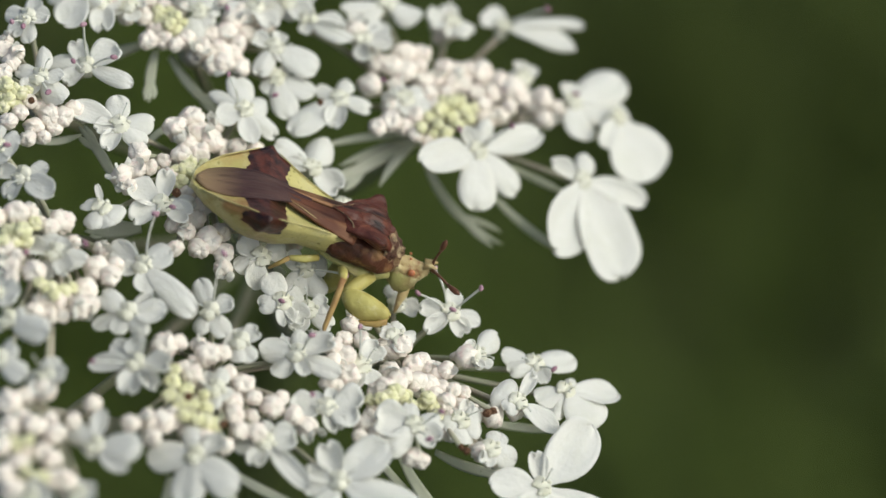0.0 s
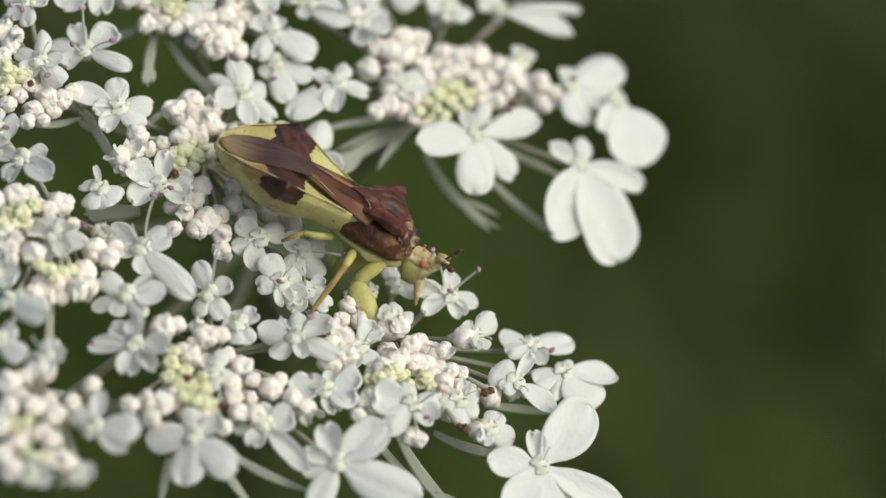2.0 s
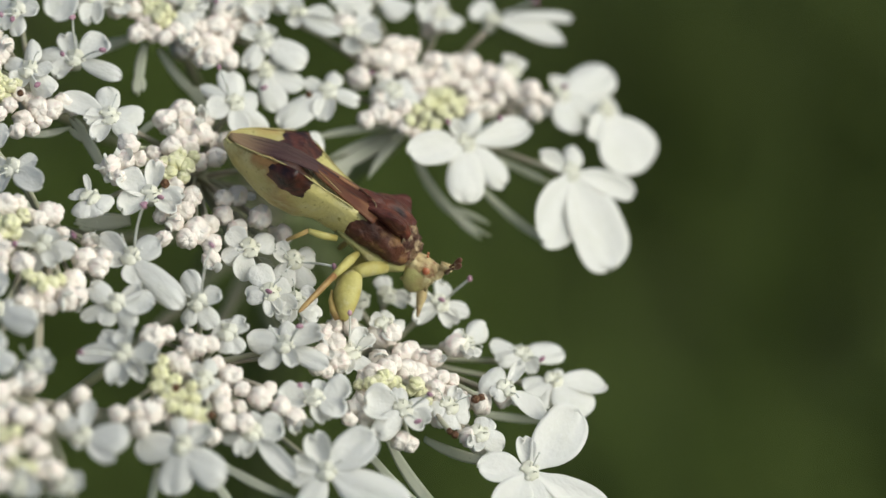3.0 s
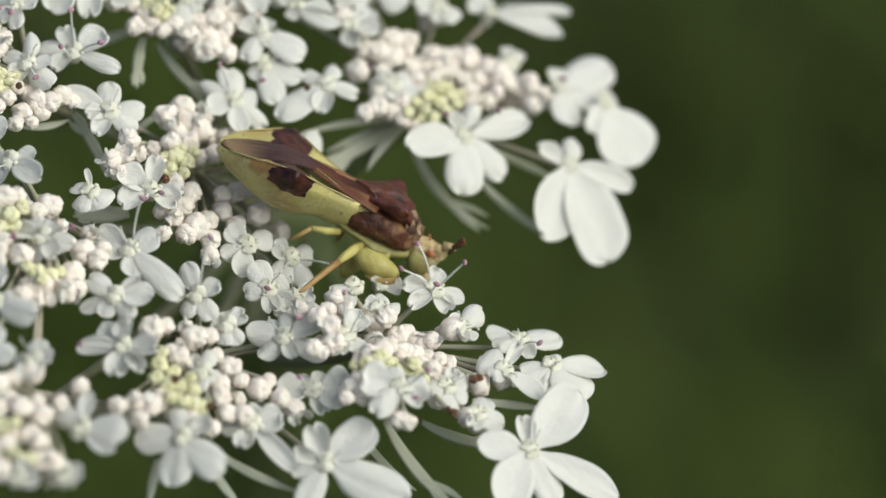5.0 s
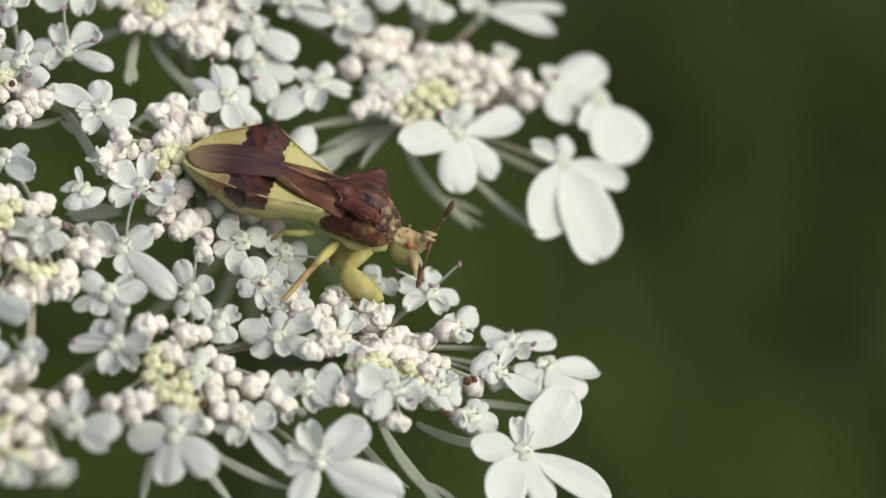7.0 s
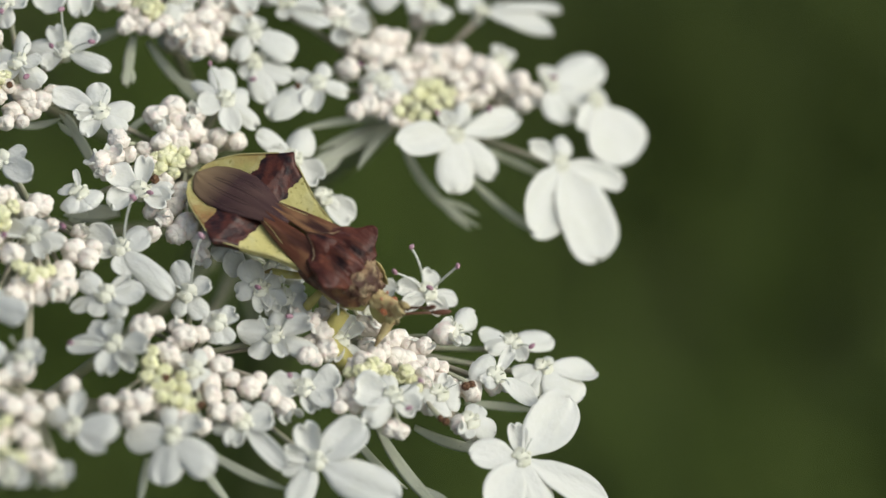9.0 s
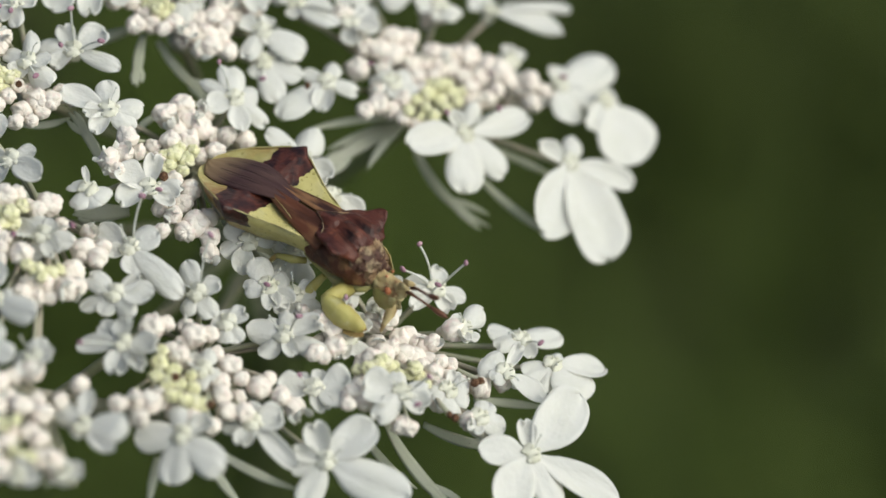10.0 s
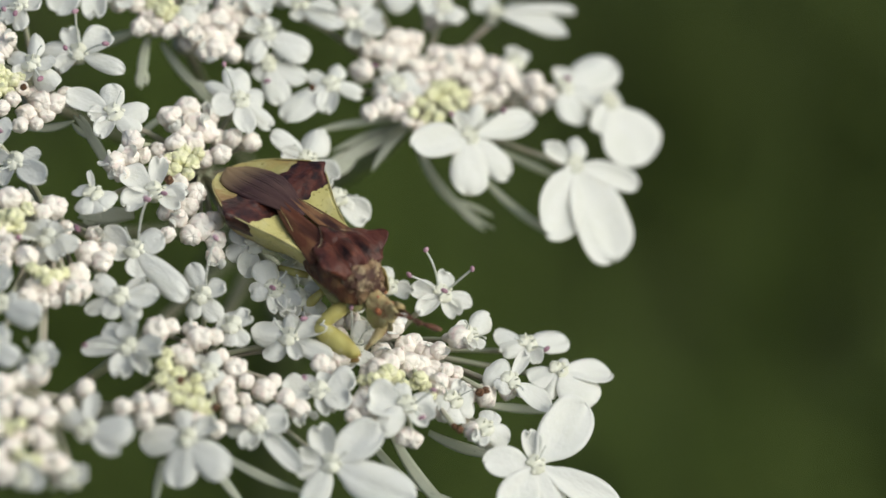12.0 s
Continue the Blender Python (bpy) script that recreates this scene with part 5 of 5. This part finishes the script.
    crawl = [(0, pose(-0.004462, 0.000063, 0.800911, -7.43, 31.28, -2.36)),
             (0.5, pose(-0.004755, -0.000384, 0.801632, -7.62, 31.83, -1.94)),
             (1, pose(-0.005411, -0.000357, 0.802159, -7.05, 32.83, -1.04)),
             (1.5, pose(-0.004801, 0.000489, 0.801551, -9.47, 32.79, -3.69)),
             (2, pose(-0.003833, 0.000774, 0.801282, -13.8, 34.66, -11.51)),
             (2.5, pose(-0.003441, 0.000941, 0.801015, -26.28, 34.68, -16.09)),
             (3, pose(-0.00365, 0.001259, 0.800757, -26.37, 33.88, -18.87)),
             (5, pose(-0.003702, 0.002029, 0.800486, -22.68, 32.53, -9.15)),
             (5.5, pose(-0.00393, 0.001655, 0.801461, -25.61, 18.38, -11.78)),
             (6, pose(-0.003992, 0.002135, 0.801289, -26.56, 15.88, -13.95)),
             (6.5, pose(-0.004486, 0.001361, 0.801854, -12.43, 18, -12.04)),
             (7, pose(-0.004650, 0.001108, 0.801298, -5.32, 21.47, -11.78)),
             (7.2, pose(-0.004575, 0.001065, 0.800983, -2.55, 24.07, -11.64)),
             (8.8, pose(-0.005035, -0.001535, 0.801343, 9.49, 20.34, -31.92)),
             (9, pose(-0.004976, -0.001578, 0.801297, 13.15, 18.49, -32.77)),
             (9.5, pose(-0.004674, -0.000399, 0.801037, -2.39, 17.21, -31.36)),
             (10, pose(-0.004737, -0.000606, 0.801289, -4.17, 13.3, -37.89)),
             (10.5, pose(-0.004929, -0.000821, 0.801394, -5.77, 13.56, -39.25)),
             (11, pose(-0.005085, -0.000957, 0.801187, -5.01, 11.25, -41.18)),
             (11.5, pose(-0.004964, -0.001033, 0.80098, -2.77, 11.22, -45.67)),
             (12, pose(-0.004612, -0.001275, 0.801116, -3.3, 11.25, -47.66))]
    walk(bug, crawl)
    walk(feeler_left, [(0, pose(0.0044, 0.00014, 0.00055, 34.99, -64.66, -117.08)),
                       (0.5, pose(0.0044, 0.00014, 0.00055, 25.82, -66.08, -100.81)),
                       (1, pose(0.0044, 0.00014, 0.00055, 22.13, -67.12, -94.29)),
                       (1.5, pose(0.0044, 0.00014, 0.00055, 28.26, -58.89, -109.4)),
                       (2, pose(0.0044, 0.00014, 0.00055, 18.3, -47.08, -94.7)),
                       (2.5, pose(0.0044, 0.00014, 0.00055, 16.58, -28.18, -93.5)),
                       (3, pose(0.0044, 0.00014, 0.00055, 17.13, -37.19, -94.05)),
                       (5, pose(0.0044, 0.00014, 0.00055, 18.08, -35.19, -96.42)),
                       (5.5, pose(0.0044, 0.00014, 0.00055, 26.1, -50.55, -109.7)),
                       (6, pose(0.0044, 0.00014, 0.00055, 22.43, -44.27, -104.25)),
                       (6.5, pose(0.0044, 0.00014, 0.00055, 21.54, -75.43, -89.1)),
                       (7, pose(0.0044, 0.00014, 0.00055, -103.63, -80.54, 60.89)),
                       (7.2, pose(0.0044, 0.00014, 0.00055, -87.67, -88.94, 30.45)),
                       (8.8, pose(0.0044, 0.00014, 0.00055, -28.33, -53.59, -5.35)),
                       (9, pose(0.0044, 0.00014, 0.00055, -30.63, -52.95, -0.17)),
                       (9.5, pose(0.0044, 0.00014, 0.00055, -12.25, -41.88, -34.86)),
                       (10, pose(0.0044, 0.00014, 0.00055, -18.52, -31.09, -20.22)),
                       (10.5, pose(0.0044, 0.00014, 0.00055, -22.1, -33.37, -11.85)),
                       (11, pose(0.0044, 0.00014, 0.00055, -25.84, -27.39, -0.45)),
                       (11.5, pose(0.0044, 0.00014, 0.00055, -20.93, -34.82, -14.99)),
                       (12, pose(0.0044, 0.00014, 0.00055, -18.8, -29.69, -19.47))])
    walk(feeler_right, [(0, pose(0.0044, -0.00014, 0.00055, 29.46, -12.73, -58.41)),
                        (0.5, pose(0.0044, -0.00014, 0.00055, 28.92, -8.81, -56.9)),
                        (1, pose(0.0044, -0.00014, 0.00055, 29.05, -9.97, -57.4)),
                        (1.5, pose(0.0044, -0.00014, 0.00055, 18.25, -10.96, -90.9)),
                        (2, pose(0.0044, -0.00014, 0.00055, 22.53, -24.97, -91.46)),
                        (2.5, pose(0.0044, -0.00014, 0.00055, 21.73, -25.3, -93.09)),
                        (3, pose(0.0044, -0.00014, 0.00055, 28.37, -34.2, -90.71)),
                        (5, pose(0.0044, -0.00014, 0.00055, 26.28, -35.48, -95.43)),
                        (5.5, pose(0.0044, -0.00014, 0.00055, 47, -52.59, -103.12)),
                        (6, pose(0.0044, -0.00014, 0.00055, 34.47, -42.2, -93.35)),
                        (6.5, pose(0.0044, -0.00014, 0.00055, 112.14, -69.1, -91.4)),
                        (7, pose(0.0044, -0.00014, 0.00055, 22.77, 52.26, -77.88)),
                        (7.2, pose(0.0044, -0.00014, 0.00055, 17.99, 11.02, -84.35)),
                        (8.8, pose(0.0044, -0.00014, 0.00055, 13.1, -20.57, 32.5)),
                        (9, pose(0.0044, -0.00014, 0.00055, 10.67, -9.2, 38.73)),
                        (9.5, pose(0.0044, -0.00014, 0.00055, 29.01, -18.2, -13.7)),
                        (10, pose(0.0044, -0.00014, 0.00055, 24.92, 4.82, 8.77)),
                        (10.5, pose(0.0044, -0.00014, 0.00055, 21.72, 6.59, 18.98)),
                        (11, pose(0.0044, -0.00014, 0.00055, 19.73, 6.28, 23.62)),
                        (11.5, pose(0.0044, -0.00014, 0.00055, 16.11, 4.4, 30.73)),
                        (12, pose(0.0044, -0.00014, 0.00055, 14.82, 3.75, 33.11))])
    walk(reach, [(0, pose(0.00385, 0.00022, -0.0003, -71.43, 57.17, -78.56)),
                 (0.5, pose(0.00385, 0.00022, -0.0003, -67.58, 56.24, -73.95)),
                 (1, pose(0.00385, 0.00022, -0.0003, -64.84, 54.87, -70.67)),
                 (1.5, pose(0.00385, 0.00022, -0.0003, -54.53, 50.58, -57.76)),
                 (2, pose(0.00385, 0.00022, -0.0003, -63.11, 32.45, -66.68)),
                 (2.5, pose(0.00385, 0.00022, -0.0003, -37.5, 58.29, -38.95)),
                 (3, pose(0.00385, 0.00022, -0.0003, -32.84, 52.33, -33.11)),
                 (5, pose(0.00385, 0.00022, -0.0003, -42.05, 59.07, -44.05)),
                 (5.5, pose(0.00385, 0.00022, -0.0003, -16.16, 26.38, -11.76)),
                 (6, pose(0.00385, 0.00022, -0.0003, -14.09, 35.89, -11.83)),
                 (6.5, pose(0.00385, 0.00022, -0.0003, -46.11, 51.5, -47.79)),
                 (7, pose(0.00385, 0.00022, -0.0003, -70.51, 5.2, -69.19)),
                 (7.2, pose(0.00385, 0.00022, -0.0003, -72.35, -0.08, -70.24)),
                 (8.8, pose(0.00385, 0.00022, -0.0003, -68.24, 31.14, -75.48)),
                 (9, pose(0.00385, 0.00022, -0.0003, -70.47, 27.53, -79.66)),
                 (9.5, pose(0.00385, 0.00022, -0.0003, -60.66, 23.34, -58.79)),
                 (10, pose(0.00385, 0.00022, -0.0003, -65.24, 44.95, -71.43)),
                 (10.5, pose(0.00385, 0.00022, -0.0003, -58.22, 46.07, -61.95)),
                 (11, pose(0.00385, 0.00022, -0.0003, -53.75, 45.94, -56.15)),
                 (11.5, pose(0.00385, 0.00022, -0.0003, -65.69, 41.51, -71.99)),
                 (12, pose(0.00385, 0.00022, -0.0003, -70.62, 39.27, -79.64))])
    walk(coxa, [(0, pose(0.0024, -0.00055, -0.00055, 0, 36.9, -130.52)),
                (0.5, pose(0.0024, -0.00055, -0.00055, 0, 22.67, -122.33)),
                (1, pose(0.0024, -0.00055, -0.00055, 0, 22, -122.15)),
                (1.5, pose(0.0024, -0.00055, -0.00055, 0, 59, -141.3)),
                (2, pose(0.0024, -0.00055, -0.00055, 0, 61.89, -129.4)),
                (2.5, pose(0.0024, -0.00055, -0.00055, 0, 47.82, -172.43)),
                (3, pose(0.0024, -0.00055, -0.00055, 0, 36.99, -143.67)),
                (5, pose(0.0024, -0.00055, -0.00055, 0, 25.95, 174.57)),
                (5.5, pose(0.0024, -0.00055, -0.00055, 0, 41.15, -94.56)),
                (6, pose(0.0024, -0.00055, -0.00055, 0, 61.55, -82.58)),
                (6.5, pose(0.0024, -0.00055, -0.00055, 0, 34.6, -78.15)),
                (7, pose(0.0024, -0.00055, -0.00055, 0, 48.72, -127.33)),
                (7.2, pose(0.0024, -0.00055, -0.00055, 0, 47.88, -123.78)),
                (8.8, pose(0.002411, -0.00076, -0.000774, 0, 46.83, -87.03)),
                (9, pose(0.002383, -0.000796, -0.000791, 0, 44.27, -93.84)),
                (9.5, pose(0.0024, -0.00055, -0.00055, 0, 8.47, -99.72)),
                (10, pose(0.0024, -0.00055, -0.00055, 0, 5.22, -103.71)),
                (10.5, pose(0.0024, -0.00055, -0.00055, 0, 4.76, -89.56)),
                (11, pose(0.0024, -0.00055, -0.00055, 0, 31.52, -88.93)),
                (11.5, pose(0.0024, -0.00055, -0.00055, 0, 19.54, -95.22)),
                (12, pose(0.0024, -0.00055, -0.00055, 0, 33.35, -99.69))])
    walk(grip, [(0, pose(0.001751, -0.00131, -0.001301, -20.07, -13.49, -27.21)),
                (0.5, pose(0.001783, -0.001525, -0.001032, -20.77, -13.12, -28.58)),
                (1, pose(0.001783, -0.001531, -0.001018, -21.6, -13.94, -29.56)),
                (1.5, pose(0.001898, -0.000953, -0.001621, -20.1, -6.57, -30.62)),
                (2, pose(0.002026, -0.001005, -0.001653, -21.38, 13.93, -39.95)),
                (2.5, pose(0.001568, -0.000661, -0.001476, -19.2, 15.04, -35.32)),
                (3, pose(0.001596, -0.001141, -0.001302, -31.36, 49.89, -57.24)),
                (5, pose(0.001281, -0.000444, -0.001097, -17.17, -4.84, -26)),
                (5.5, pose(0.002325, -0.001488, -0.001373, -9.28, 1.32, -14.4)),
                (6, pose(0.002477, -0.001141, -0.001649, -7.35, 4.11, -11.66)),
                (6.5, pose(0.002611, -0.001557, -0.00126, -10.98, -1.75, -16.57)),
                (7, pose(0.0019, -0.001206, -0.001489, -16.2, -1.6, -25.37)),
                (7.2, pose(0.001934, -0.001247, -0.001477, -16.41, -8.25, -23.49)),
                (8.8, pose(0.002457, -0.001648, -0.001722, -7.27, -0.52, -10.96)),
                (9, pose(0.002321, -0.001725, -0.001698, -6.4, -0.03, -9.68)),
                (9.5, pose(0.002205, -0.001687, -0.000722, 1.31, -8.69, 1.74)),
                (10, pose(0.002105, -0.001759, -0.000664, 1.46, 2.89, 2.26)),
                (10.5, pose(0.002409, -0.001689, -0.000645, 2.09, 4.64, 3.3)),
                (11, pose(0.00242, -0.001598, -0.001193, 2.97, 6.4, 4.76)),
                (11.5, pose(0.002299, -0.001657, -0.000945, 7.47, 3.9, 11.82)),
                (12, pose(0.002213, -0.001644, -0.001281, 8.47, 2.98, 13.33))])
    walk(thigh, [(0, pose(0.00125, -0.0007, -0.0008, 0, -21.14, -99.48)),
                 (0.5, pose(0.00125, -0.0007, -0.0008, 0, -21.75, -99.43)),
                 (1, pose(0.00125, -0.0007, -0.0008, 0, -16, -98.3)),
                 (1.5, pose(0.00125, -0.0007, -0.0008, 0, -20.36, -101.48)),
                 (2, pose(0.00125, -0.0007, -0.0008, 0, -5.68, -100.25)),
                 (2.5, pose(0.00125, -0.0007, -0.0008, 0, 31.31, -103.3)),
                 (3, pose(0.00125, -0.0007, -0.0008, 0, 24.07, -103)),
                 (5, pose(0.00125, -0.0007, -0.0008, 0, 19.57, -115.34)),
                 (5.5, pose(0.00125, -0.0007, -0.0008, 0, 32.69, -111.97)),
                 (6, pose(0.00125, -0.0007, -0.0008, 0, 29.82, -107.76)),
                 (6.5, pose(0.00125, -0.0007, -0.0008, 0, 21.14, -106.68)),
                 (7, pose(0.00125, -0.0007, -0.0008, 0, 2.45, -106.69)),
                 (7.2, pose(0.00125, -0.0007, -0.0008, 0, -5.95, -106.57)),
                 (8.8, pose(0.00125, -0.0007, -0.0008, 0, 62, -118)),
                 (9, pose(0.00125, -0.0007, -0.0008, 0, 64, -118)),
                 (9.5, pose(0.00125, -0.0007, -0.0008, 0, 60, -116)),
                 (10, pose(0.00125, -0.0007, -0.0008, 0, 60, -116)),
                 (10.5, pose(0.00125, -0.0007, -0.0008, 0, 62, -118)),
                 (11, pose(0.00125, -0.0007, -0.0008, 0, 62, -120)),
                 (11.5, pose(0.00125, -0.0007, -0.0008, 0, 64, -120)),
                 (12, pose(0.00125, -0.0007, -0.0008, 0, 64, -120))])
    walk(shin, [(0, pose(0.000981, -0.00231, -0.000169, -1.17, 56.46, -82.24)),
                (0.5, pose(0.000984, -0.002303, -0.000152, -2.71, 79.99, 6.44)),
                (1, pose(0.001007, -0.002365, -0.000318, -0.03, 74.91, 44.46)),
                (1.5, pose(0.000923, -0.002308, -0.000191, -2.13, 78.73, -105.81)),
                (2, pose(0.00094, -0.002414, -0.000627, -1.33, 66.53, -95.06)),
                (2.5, pose(0.000906, -0.002155, -0.001709, -0.66, 51.23, -104.35)),
                (3, pose(0.000891, -0.002257, -0.001514, -0.58, 44, -103.85)),
                (5, pose(0.000544, -0.00219, -0.001386, -0.23, 38.65, -122)),
                (5.5, pose(0.000699, -0.002066, -0.001745, -0.4, 52.2, -117.64)),
                (6, pose(0.000787, -0.002146, -0.00167, -0.51, 49.6, -111.12)),
                (6.5, pose(0.000781, -0.002264, -0.001431, -0.47, 40.95, -109.34)),
                (7, pose(0.000748, -0.002375, -0.000875, -0.37, 22.16, -109.79)),
                (7.2, pose(0.000754, -0.002368, -0.000619, -0.35, 13.63, -110.33)),
                (8.8, pose(0.000864, -0.001425, -0.002345, 0, 78, -118)),
                (9, pose(0.000890, -0.001377, -0.002373, 0, 80, -118)),
                (9.5, pose(0.000866, -0.001486, -0.002316, 0, 76, -116)),
                (10, pose(0.000866, -0.001486, -0.002316, 0, 76, -116)),
                (10.5, pose(0.000864, -0.001425, -0.002345, 0, 78, -118)),
                (11, pose(0.000839, -0.001412, -0.002345, 0, 78, -120)),
                (11.5, pose(0.000866, -0.001364, -0.002373, 0, 80, -120)),
                (12, pose(0.000866, -0.001364, -0.002373, 0, 80, -120))])


motions()
